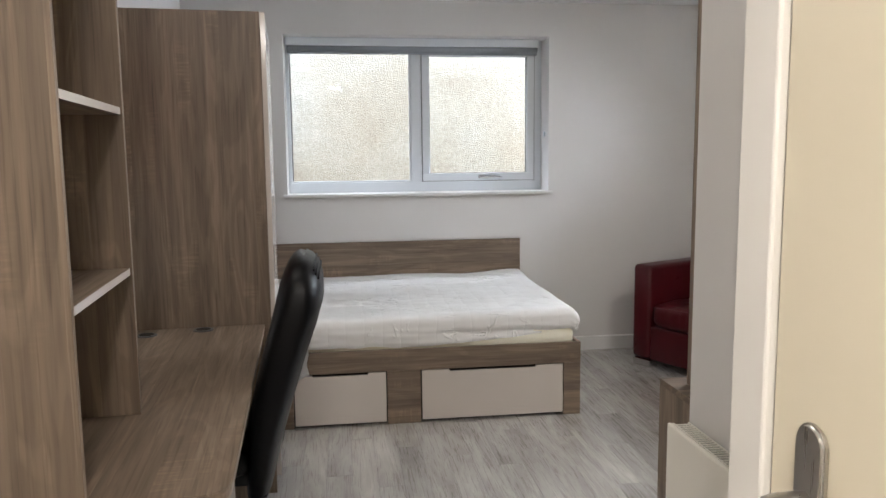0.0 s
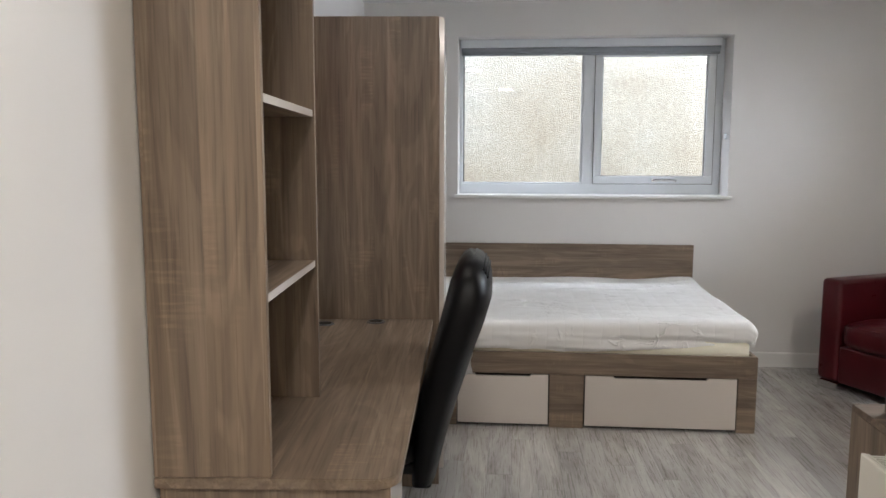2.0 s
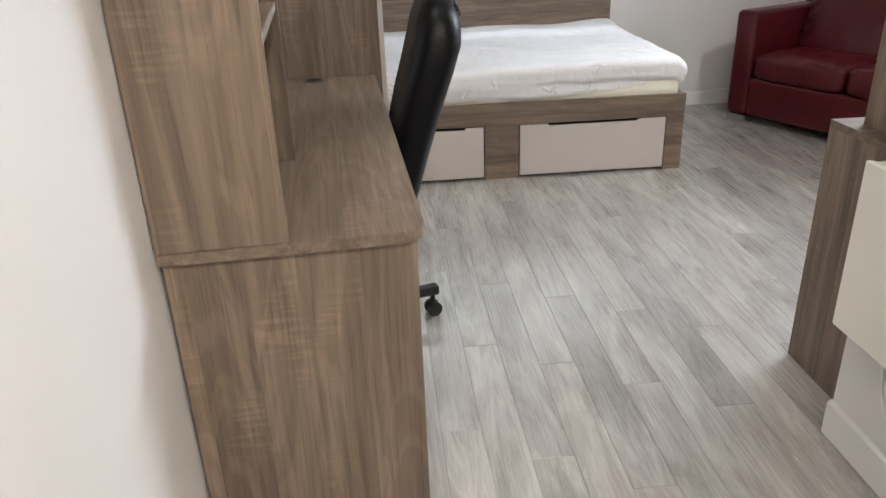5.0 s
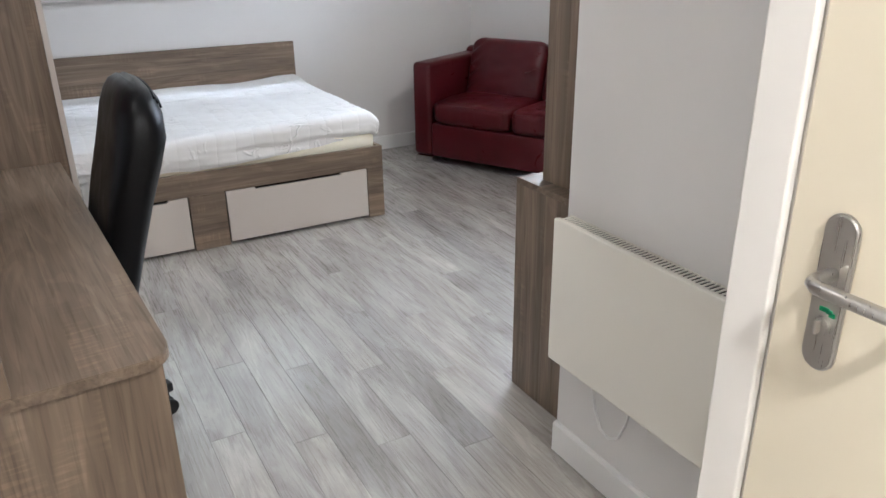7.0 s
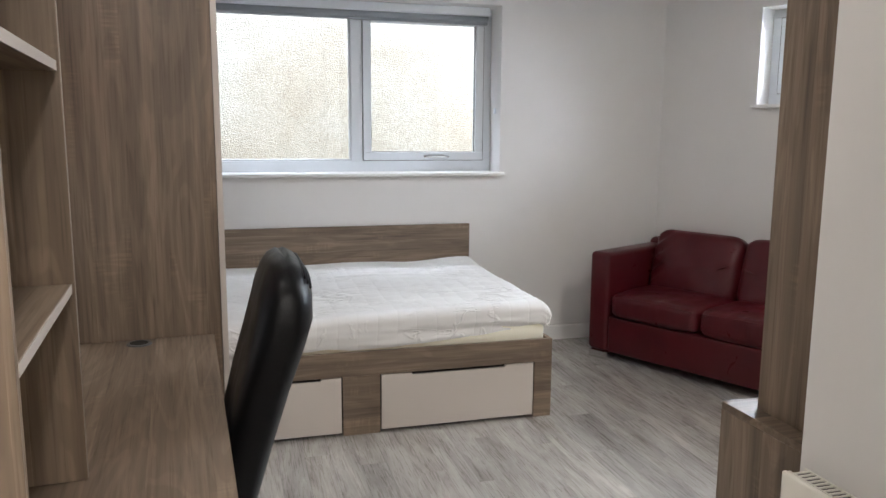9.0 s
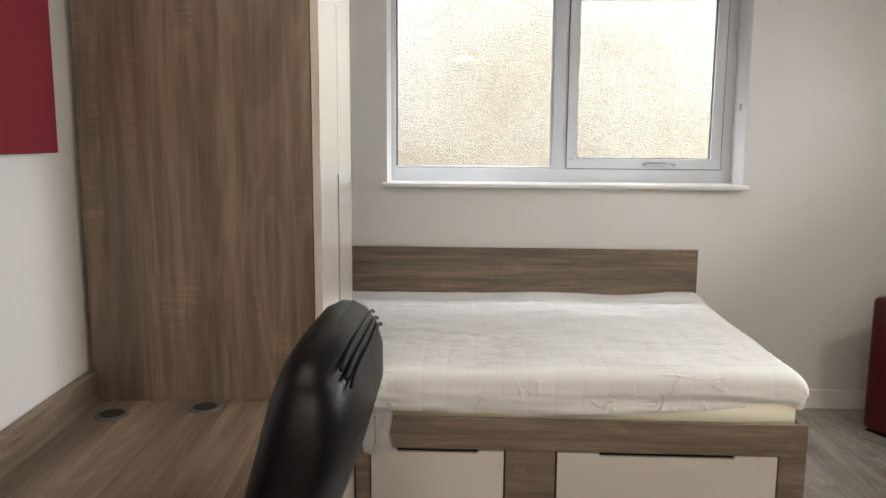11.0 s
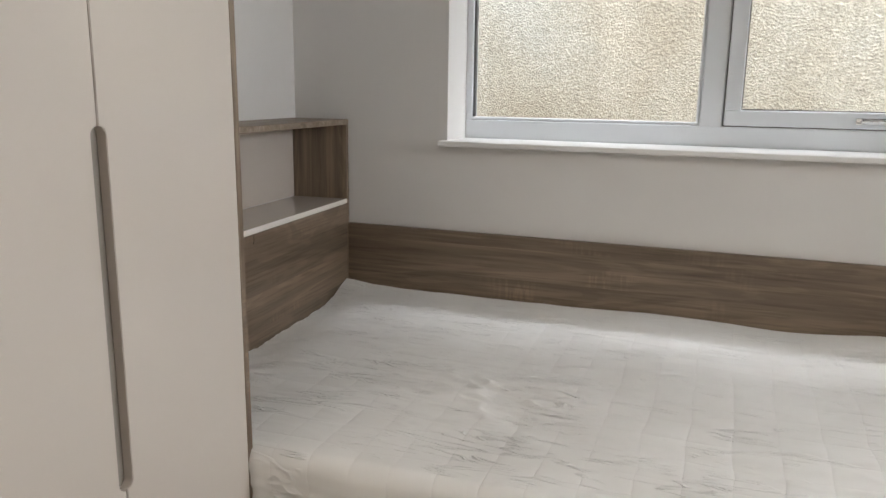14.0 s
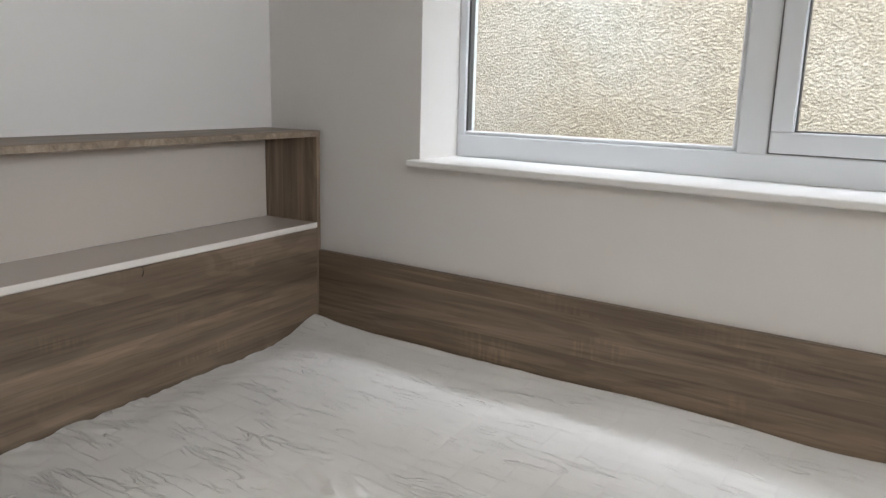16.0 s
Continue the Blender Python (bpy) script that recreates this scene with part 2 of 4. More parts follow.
def plank_mat():
    n = Nodes("grey_oak_vinyl_plank")
    rnd = n.add("ShaderNodeObjectInfo").outputs["Random"]
    mul = n.add("ShaderNodeMath", Value=rnd)
    mul.operation = "MULTIPLY"
    mul.inputs[1].default_value = 53.0
    v = n.scaled(11.0, 1.0, 1.0, mul.outputs[0])
    cloud = n.noise(n.scaled(8.0, 1.9, 1.0, mul.outputs[0]), 1.0, 4, 0.6, 0.6)
    fig = n.noise(v, 1.0, 4, 0.5, 1.0)
    w = n.add("ShaderNodeMath", Value=fig)
    w.operation = "MULTIPLY"
    w.inputs[1].default_value = 45.0
    sn = n.add("ShaderNodeMath", Value=w.outputs[0])
    sn.operation = "SINE"
    fine = n.noise(n.scaled(170, 5, 1, mul.outputs[0]), 1.0, 3, 0.6)
    c = n.ramp(cloud, (0.27, (0.235, 0.218, 0.195)), (0.47, (0.39, 0.37, 0.342)), (0.7, (0.54, 0.52, 0.485)))
    c = n.mix(0.4, c, n.ramp(sn.outputs[0], (0.0, (0.74, 0.73, 0.71)), (0.6, (1, 1, 1))), "MULTIPLY")
    c = n.mix(0.35, c, n.ramp(fine, (0.3, (0.75, 0.74, 0.72)), (0.55, (1, 1, 1))), "MULTIPLY")
    tone = n.ramp(rnd, (0.0, (0.76, 0.76, 0.77)), (0.35, (0.97, 0.97, 0.97)), (1.0, (1.12, 1.11, 1.09)))
    n.colour(n.mix(1.0, c, tone, "MULTIPLY"))
    n.rough(n.ramp(fine, (0.2, (0.36, 0.36, 0.36)), (0.8, (0.22, 0.22, 0.22))))
    n.bsdf.inputs["Coat Weight"].default_value = 1.0
    n.bsdf.inputs["Coat IOR"].default_value = 1.7
    n.bsdf.inputs["Coat Roughness"].default_value = 0.2
    a = n.bump(fine, 0.35, 0.0008)
    n.bump(sn.outputs[0], 0.12, 0.0008, a)
    return n.mat


PLANK = plank_mat()


def glow(name, colour, strength):
    n = Nodes(name)
    n.bsdf.inputs["Emission Color"].default_value = (*colour, 1)
    n.bsdf.inputs["Emission Strength"].default_value = strength
    return n.mat


GLOW = glow("lamp_diffuser", (1, 0.88, 0.7), 9.0)


# ---- mesh helpers ----
def finish(bm, name, material, smooth=False):
    me = bpy.data.meshes.new(name)
    bmesh.ops.recalc_face_normals(bm, faces=bm.faces)
    if smooth:
        for f in bm.faces:
            f.smooth = True
    bm.to_mesh(me)
    bm.free()
    me.materials.append(material)
    return me


def part(name, bm, material, parent=None, label="", smooth=False):
    ob = new(name, finish(bm, name, material, smooth))
    if parent is not None:
        ob.parent = parent
    if label:
        tagged(ob, label)
    return ob


def thing(name, label, category, matrix=None, group="", kind=""):
    ob = new(name)
    if matrix is not None:
        ob.matrix_world = matrix
    return tagged(ob, label, category, group, kind)


def box(x0, x1, y0, y1, z0, z1, bevel=0.0015, seg=1, bm=None):
    b = bmesh.new()
    bmesh.ops.create_cube(b, size=1)
    bmesh.ops.scale(b, vec=(x1 - x0, y1 - y0, z1 - z0), verts=b.verts)
    bmesh.ops.translate(b, vec=((x0 + x1) / 2, (y0 + y1) / 2, (z0 + z1) / 2), verts=b.verts)
    if bevel:
        bmesh.ops.bevel(b, geom=b.edges[:], offset=bevel, segments=seg, affect="EDGES", profile=0.5)
    if bm is None:
        return b
    return merge(bm, b)


def merge(bm, b):
    me = bpy.data.meshes.new("tmp")
    b.to_mesh(me)
    b.free()
    bm.from_mesh(me)
    bpy.data.meshes.remove(me)
    return bm


def rod(a, b, r, r2=None, seg=20, bevel=0.0):
    a, b = Vector(a), Vector(b)
    bm = bmesh.new()
    bmesh.ops.create_cone(bm, cap_ends=True, segments=seg, radius1=r, radius2=r if r2 is None else r2, depth=(b - a).length)
    if bevel:
        bmesh.ops.bevel(bm, geom=[e for e in bm.edges if e.is_boundary or len({round(v.co.z, 5) for v in e.verts}) == 1], offset=bevel, segments=2, affect="EDGES")
    bm.transform(Matrix.Translation((a + b) / 2) @ (b - a).to_track_quat("Z", "Y").to_matrix().to_4x4())
    return bm


def prism(outline, z0, z1, bevel=0.0, seg=2):
    bm = bmesh.new()
    low = [bm.verts.new((x, y, z0)) for x, y in outline]
    f = bm.faces.new(low)
    r = bmesh.ops.extrude_face_region(bm, geom=[f])
    bmesh.ops.translate(bm, vec=(0, 0, z1 - z0), verts=[v for v in r["geom"] if isinstance(v, bmesh.types.BMVert)])
    bmesh.ops.recalc_face_normals(bm, faces=bm.faces)
    if bevel:
        es = [e for e in bm.edges if abs(e.verts[0].co.z - e.verts[1].co.z) < 1e-6]
        bmesh.ops.bevel(bm, geom=es, offset=bevel, segments=seg, affect="EDGES")
    return bm


def tube(points, r, seg=10, close_ends=True):
    """A round tube swept along a line of points."""
    pts = [Vector(p) for p in points]
    bm = bmesh.new()
    rings = []
    up = Vector((0, 0, 1))
    for i, p in enumerate(pts):
        d = (pts[min(i + 1, len(pts) - 1)] - pts[max(i - 1, 0)]).normalized()
        side = d.cross(up)
        if side.length < 1e-3:
            side = d.cross(Vector((1, 0, 0)))
        side.normalize()
        top = side.cross(d)
        rings.append([bm.verts.new(p + r * (math.cos(a) * side + math.sin(a) * top)) for a in (2 * math.pi * k / seg for k in range(seg))])
    for u, v in zip(rings, rings[1:]):
        for k in range(seg):
            bm.faces.new((u[k], u[(k + 1) % seg], v[(k + 1) % seg], v[k]))
    if close_ends:
        bm.faces.new(rings[0])
        bm.faces.new(rings[-1][::-1])
    return bm


def cushion(sx, sy, sz, puff=0.25, n=14, power=4.0, sag=None):
    """A soft block with bulging faces, centred on its base."""
    bm = bmesh.new()
    bmesh.ops.create_cube(bm, size=2)
    bmesh.ops.subdivide_edges(bm, edges=bm.edges[:], cuts=n, use_grid_fill=True)
    for v in bm.verts:
        x, y, z = v.co
        m = (abs(x) ** (power * 2) + abs(y) ** (power * 2) + abs(z) ** power) ** (1 / (power * 1.6))
        k = 1.0 / max(m, 1e-6) if m > 1 else 1.0
        x, y, z = x * k, y * k, z * k
        bulge = (1 - x * x) * (1 - y * y)
        z = z * (1 - puff + puff * bulge ** 0.5 if bulge > 0 else 1 - puff)
        v.co = (x * sx / 2, y * sy / 2, (z + 1) * sz / 2)
        if sag:
            v.co += sag(v.co)
    return bm


def grid_wall(name, matrix, length, height, holes, material, thick=0.3, label=""):
    """An upright wall in the local x-z plane, thickness along +y, with openings (x0, x1, z0, z1)."""
    xs = sorted({0.0, length, *(h[0] for h in holes), *(h[1] for h in holes)})
    zs = sorted({-0.05, height, *(h[2] for h in holes), *(h[3] for h in holes)})
    solid = {}
    for i in range(len(xs) - 1):
        for j in range(len(zs) - 1):
            cx, cz = (xs[i] + xs[i + 1]) / 2, (zs[j] + zs[j + 1]) / 2
            solid[i, j] = not any(h[0] < cx < h[1] and h[2] < cz < h[3] for h in holes)
    bm = bmesh.new()
    vs = {}

    def vert(i, j, k):
        if (i, j, k) not in vs:
            vs[i, j, k] = bm.verts.new((xs[i], k * thick, zs[j]))
        return vs[i, j, k]

    for (i, j), s in solid.items():
        if not s:
            continue
        for k in (0, 1):
            bm.faces.new([vert(i, j, k), vert(i + 1, j, k), vert(i + 1, j + 1, k), vert(i, j + 1, k)])
        for di, dj, a, b in ((-1, 0, (i, j), (i, j + 1)), (1, 0, (i + 1, j), (i + 1, j + 1)), (0, -1, (i, j), (i + 1, j)), (0, 1, (i, j + 1), (i + 1, j + 1))):
            if not solid.get((i + di, j + dj), False):
                bm.faces.new([vert(*a, 0), vert(*b, 0), vert(*b, 1), vert(*a, 1)])
    ob = part(name, bm, material)
    ob.matrix_world = matrix
    return tagged(ob, label or "painted off-white plaster wall", "wall", kind="structure")


# ---- plan ----
H = 2.45            # ceiling
WY = 5.3            # window wall
SLANT = math.degrees(math.atan(0.069))
LEFT = pose(-0.48, 1.6, 0, 0, 0, SLANT)          # left wall: x across, y along it
CORNER = Vector((2.9, 5.3, 0))
ALONG = 26.5
RIGHT = pose(CORNER.x, CORNER.y, 0, 0, 0, ALONG)   # angled wall: -y runs along it, +x into it
WX0, WX1, WZ0, WZ1 = -0.096, 1.714, 1.16, 2.22

grid_wall("wall_north", pose(-1.2, WY, 0), 4.6, H, [(WX0 + 1.2, WX1 + 1.2, WZ0, WZ1)], WALL, 0.3)
grid_wall("wall_west", LEFT @ pose(-0.0355, -3.6, 0, 0, 0, 89.72), 7.6, H, [], WALL, 0.2)
# angled wall with the small window
R0, R1, RZ0, RZ1 = 0.67, 2.1, 1.6, 2.192
grid_wall("wall_east", RIGHT @ pose(0, 0.2, 0, 0, 0, -90), 4.6, H, [(0.2 + R0, 0.2 + R1, RZ0, RZ1)], WALL, 0.3)
grid_wall("wall_partition", pose(1.085, 1.8, 0, 0, 0, -90), 0.8, H, [], WALL, 0.12)
grid_wall("wall_partition_back", pose(1.205, 1.8, 0, 0, 0, 180) @ pose(-4.0, 0, 0), 4.0, H, [], WALL, 0.12)
DY0, DY1, DZ = 0.115, 0.945, 2.04
grid_wall("wall_bathroom", pose(0.752, 1.0, 0, 0, 0, -90), 3.2, H, [(1.0 - DY1, 1.0 - DY0, -0.05, DZ)], WALL, 0.12)
grid_wall("wall_bathroom_return", pose(0.872, 1.0, 0, 0, 0, 180) @ pose(-0.35, 0, 0), 0.35, H, [], WALL, 0.12)
grid_wall("wall_south", pose(0.9, -2.2, 0, 0, 0, 180), 2.2, H, [], WALL, 0.2)

tagged(part("ceiling", box(-1.5, 6.0, -2.5, 5.6, H, H + 0.2, 0), CEIL), "flat white painted ceiling", "ceiling", kind="structure")
floor = tagged(part("floor", box(-1.5, 6.0, -2.5, 5.6, -0.2, -0.0035, 0), GREY_PLASTIC), "grey oak vinyl plank floor", "floor", kind="structure")


# ---- baseboards ----
def skirting(matrix, length):
    bm = prism([(0, 0), (0.0145, 0), (0.0145, 0.093), (0.009, 0.1), (0, 0.1)], 0, length)
    bm.transform(Matrix(((0, 0, 1, 0), (-1, 0, 0, 0), (0, 1, 0, 0), (0, 0, 0, 1))))
    ob = part("baseboard", bm, TRIM)
    ob.matrix_world = matrix
    return tagged(ob, "white painted skirting board along the wall", "baseboard", kind="structure")


skirting(pose(1.54, WY - 0.001, 0), 1.34)
skirting(RIGHT @ pose(-0.001, 0, 0, 0, 0, -90), 4.2)
skirting(pose(1.084, 1.8, 0, 0, 0, -90), 0.79)
skirting(LEFT @ pose(-0.0335, -3.4, 0, 0, 0, 89.72), 3.39)


# ---- windows ----
def window(name, matrix, width, z0, z1, mullion, depth, label, blind=True):
    """Local x along the wall, y outwards; the room side of the frame stands depth behind the wall face."""
    w = thing(name, label, "window", matrix, kind="structure")
    f, fl = 0.052, 0.026 if mullion else 0.052
    fy0, fy1 = depth, depth + 0.065
    bm = bmesh.new()
    box(0, width, fy0, fy1, z0, z0 + 0.072, 0.004, 2, bm)
    box(0, width, fy0, fy1, z1 - f, z1, 0.004, 2, bm)
    box(0, fl, fy0 + 0.001, fy1 - 0.001, z0 + f, z1 - f, 0.004, 2, bm)
    box(width - f, width, fy0 + 0.001, fy1 - 0.001, z0 + f, z1 - f, 0.004, 2, bm)
    if mullion:
        box(mullion - 0.038, mullion + 0.038, fy0 + 0.001, fy1 - 0.001, z0 + f, z1 - f, 0.004, 2, bm)
    part("window_frame", bm, UPVC, w, "white plastic window frame")
    panes = [(fl, mullion - 0.038), (mullion + 0.038, width - f)] if mullion else [(f, width - f)]
    for k, (a, b) in enumerate(panes):
        la, lb, lz0, lz1 = a, b, z0 + 0.072, z1 - f
        if k == len(panes) - 1:
            sash = bmesh.new()
            s, g = 0.056, 0.003
            box(a + g, b - g, fy0 - 0.008, fy1 - 0.008, lz0 + g, lz0 + s, 0.004, 2, sash)
            box(a + g, b - g, fy0 - 0.008, fy1 - 0.008, lz1 - s, lz1 - g, 0.004, 2, sash)
            box(a + g, a + s, fy0 - 0.007, fy1 - 0.009, lz0 + s, lz1 - s, 0.004, 2, sash)
            box(b - s, b - g, fy0 - 0.007, fy1 - 0.009, lz0 + s, lz1 - s, 0.004, 2, sash)
            rim = bmesh.new()
            for q in ((a, b, lz0, lz0 + g + 0.001), (a, b, lz1 - g - 0.001, lz1), (a, a + g + 0.001, lz0 + 0.004, lz1 - 0.004), (b - g - 0.001, b, lz0 + 0.004, lz1 - 0.004)):
                box(q[0], q[1], fy0 - 0.002, fy0 + 0.03, q[2], q[3], 0, 1, rim)
            part("seal", rim, GREY_PLASTIC, w, "dark rubber seal round the sash")
            sa = part("sash", sash, UPVC, w, "white opening casement sash")
            gasket = bmesh.new()
            for q in ((a + s - 0.001, b - s + 0.001, lz0 + s, lz0 + s + 0.004), (a + s, a + s + 0.004, lz0 + s, lz1 - s), (b - s - 0.004, b - s, lz0 + s, lz1 - s)):
                box(q[0], q[1], fy0 + 0.012, fy0 + 0.03, q[2], q[3], 0, 1, gasket)
            part("gasket", gasket, GREY_PLASTIC, sa, "dark rubber glazing gasket")
            if mullion:
                hx, hz = (a + b) / 2 + 0.075, lz0 + 0.028
                hd = bmesh.new()
                box(hx - 0.08, hx + 0.05, fy0 - 0.017, fy0 - 0.0085, hz - 0.011, hz + 0.011, 0.004, 2, hd)
                merge(hd, rod((hx - 0.055, fy0 - 0.012, hz), (hx - 0.055, fy0 - 0.036, hz), 0.011, 0.009))
                merge(hd, tube([(hx - 0.062, fy0 - 0.036, hz), (hx, fy0 - 0.04, hz + 0.003), (hx + 0.05, fy0 - 0.038, hz), (hx + 0.085, fy0 - 0.034, hz - 0.003)], 0.0075))
                part("handle", hd, CHROME, sa, "chrome casement handle", True)
            la, lb, lz0, lz1 = a + s, b - s, lz0 + s, lz1 - s
        else:
            bead = bmesh.new()
            for q in ((la, lb, lz0, lz0 + 0.012), (lb - 0.012, lb, lz0, lz1)):
                box(q[0], q[1], fy0 + 0.006, fy0 + 0.03, q[2], q[3], 0.003, 1, bead)
            part("gasket", box(la, la + 0.007, fy0 + 0.012, fy0 + 0.034, lz0 + 0.012, lz1, 0), GREY_PLASTIC, w, "dark rubber glazing gasket")
            part("glazing_bead", bead, UPVC, w)
        p = part("pane", box(la - 0.004, lb + 0.004, fy0 + 0.034, fy0 + 0.04, lz0 - 0.004, lz1 + 0.004, 0), GLASS, w, "clear glass pane")
        p.visible_shadow = False
    sill = box(-0.022, width + 0.022, -0.042, depth + 0.004, z0 - 0.018, z0 + 0.002, 0.005, 3)
    part("window_sill", sill, TRIM, w, "white painted sill board")
    return w


window("window_1", pose(WX0, WY, 0), WX1 - WX0, WZ0, WZ1, 0.9, 0.2, "white double window with fixed pane and casement above the bed")
window("window_2", RIGHT @ pose(0, 0, 0, 0, 0, -90) @ pose(R0, 0, 0), R1 - R0, RZ0, RZ1, 0, 0.155, "small white window high above the sofa")

blind = thing("roller_blind", "rolled-up grey roller blind under the window head", "blind", pose(WX0, WY, 0))
bw = WX1 - WX0
part("cassette", box(0.012, bw - 0.045, 0.1, 0.18, WZ1 - 0.055, WZ1 - 0.001, 0.008, 3), UPVC, blind, "white aluminium cassette")
part("fabric_roll", rod((0.018, 0.145, WZ1 - 0.068), (bw - 0.05, 0.145, WZ1 - 0.068), 0.024, seg=24), BLIND, blind, "grey fabric roll", True)
part("bottom_bar", box(0.018, bw - 0.05, 0.134, 0.148, WZ1 - 0.108, WZ1 - 0.09, 0.004, 2), BLIND, blind)
clip = thing("cord_clip", "small white blind cord clip on the window reveal", "clip", pose(WX1 - 0.0, WY + 0.09, 1.56))
part("body", box(-0.014, -0.0005, -0.012, 0.012, -0.018, 0.018, 0.004, 2), UPVC, clip)

# neighbouring wall outside
ext = bmesh.new()
bmesh.ops.create_grid(ext, x_segments=2, y_segments=2, size=0.5)
bmesh.ops.scale(ext, vec=(14, 6.0, 1), verts=ext.verts)
ext.transform(pose(1.5, 6.75, 1.6, 90))
box(-5.5, 8.5, 6.752, 6.95, -1.4, 4.6, 0, 1, ext)
tagged(part("neighbouring_wall", ext, ROUGHCAST), "cream roughcast wall of the building outside", "wall", kind="structure")
tagged(part("ground", box(-40, 40, 5.62, 60, -0.5, -0.3, 0), ROUGHCAST), "pale gravel ground outside the window", "ground", kind="structure")

# ---- bathroom door ----
door = thing("door_1", "closed cream bathroom door with steel lever handle", "door", pose(0.752, 0, 0), kind="structure")
part("leaf", box(-0.008, 0.036, DY0 + 0.034, DY1 - 0.034, 0.006, DZ - 0.034, 0.003, 2), DOOR, door, "cream painted flush door leaf")
fr = bmesh.new()
box(0.001, 0.12, DY1 - 0.03, DY1 + 0.002, 0, DZ + 0.002, 0.003, 2, fr)
box(0.001, 0.12, DY0 - 0.002, DY0 + 0.03, 0, DZ + 0.002, 0.003, 2, fr)
box(0.002, 0.119, DY0 + 0.03, DY1 - 0.03, DZ - 0.03, DZ + 0.002, 0.003, 2, fr)
box(-0.016, 0.0, DY1 - 0.027, DY1 + 0.046, 0, DZ + 0.06, 0.004, 2, fr)
part("door_frame", fr, JAMB, door, "off-white door lining and architrave")
HY, HZ = 0.832, 1.042
plate_outline = [(0.024 * math.cos(a), 0.024 * math.sin(a) + s) for s, lo in ((0.0875, 0), (-0.0875, 1)) for a in [math.pi * (k / 12 + lo) for k in range(13)]]
pl = prism(plate_outline, 0, 0.01, 0.0035, 3)
pl.transform(Matrix.Translation((-0.008, HY, HZ - 0.03)) @ Matrix(((0, 0, -1, 0), (1, 0, 0, 0), (0, 1, 0, 0), (0, 0, 0, 1))))
plate = part("handle_plate", pl, STEEL, door, "brushed steel backplate")
lever = tube([(0.004, HY, HZ), (-0.03, HY, HZ), (-0.042, HY - 0.004, HZ), (-0.049, HY - 0.014, HZ), (-0.051, HY - 0.03, HZ), (-0.051, HY - 0.08, HZ), (-0.051, HY - 0.115, HZ), (-0.047, HY - 0.128, HZ), (-0.036, HY - 0.134, HZ), (-0.012, HY - 0.134, HZ)], 0.0095, 16)
lever.transform(Matrix.Translation((-0.02, 0, 0)))
part("lever", lever, STEEL, plate, "brushed steel lever", True)
turn = merge(rod((0.003, HY, HZ - 0.072), (-0.004, HY, HZ - 0.072), 0.012), box(-0.016, -0.003, HY - 0.003, HY + 0.003, HZ - 0.082, HZ - 0.062, 0.002, 2))
turn.transform(Matrix.Translation((-0.02, 0, 0)))
part("thumb_turn", turn, STEEL, plate, "steel thumb turn")
mk = bmesh.new()
for k in range(4):
    a = math.radians(80 + 16 * k)
    box(0.0005, 0.003, HY + 0.018 * math.cos(a) - 0.004, HY + 0.018 * math.cos(a) + 0.004, HZ - 0.072 + 0.022 * math.sin(a) - 0.003, HZ - 0.072 + 0.022 * math.sin(a) + 0.003, 0, 1, mk)
mk.transform(Matrix.Translation((-0.02, 0, 0)))
part("marker", mk, GREEN, plate, "green vacant marker")

# ---- panel heater ----
heater = thing("panel_heater", "slim cream electric panel heater on the wall", "heater", pose(0, 0, 0))
RX, RY0, RY1, RZB, RZT = 1.014, 1.205, 1.77, 0.355, 0.772
part("front_panel", box(RX, RX + 0.012, RY0, RY1, RZB, RZT, 0.004, 2), HEATER, heater, "cream enamelled front panel")
part("body", box(RX + 0.0125, 1.0848, RY0 + 0.012, RY1 - 0.012, RZB + 0.03, RZT - 0.012, 0.004, 2), HEATER, heater)
grille = bmesh.new()
box(RX + 0.0125, RX + 0.016, RY0 + 0.004, RY1 - 0.004, RZT - 0.012, RZT - 0.001, 0, 1, grille)
box(RX + 0.05, RX + 0.054, RY0 + 0.004, RY1 - 0.004, RZT - 0.012, RZT - 0.001, 0, 1, grille)
part("grille_frame", grille, HEATER, heater)
# flat dark strip just below the fins, painted shade for the slots
part("grille_shadow", box(RX + 0.0165, RX + 0.0495, RY0 + 0.012, RY1 - 0.012, RZT - 0.0044, RZT - 0.0039, 0), DARK, heater, "dark strip painting the shade between the grille fins")
fin = finish(box(RX + 0.016, RX + 0.05, -0.0022, 0.0022, RZT - 0.0038, RZT - 0.001, 0), "fin", HEATER)
for k in range(44):
    o = new("grille_fin", fin)
    o.parent = heater
    o.location = (0, RY0 + 0.01 + (RY1 - RY0 - 0.02) * (k + 0.5) / 44, 0)
part("switch_box", box(RX + 0.018, RX + 0.055, 1.42, 1.49, RZB - 0.004, RZB + 0.031, 0.003), GREY_PLASTIC, heater, "grey plastic connection box")
cable = tube([(1.05, 1.62, RZB + 0.03), (1.058, 1.625, RZB - 0.03), (1.066, 1.62, RZB - 0.1), (1.07, 1.595, RZB - 0.155), (1.07, 1.56, RZB - 0.165), (1.07, 1.525, RZB - 0.14), (1.068, 1.5, RZB - 0.08), (1.06, 1.48, RZB - 0.02), (1.055, 1.47, RZB + 0.01)], 0.0035, 8)
part("cable", cable, TRIM, heater, "white looped flex", True)

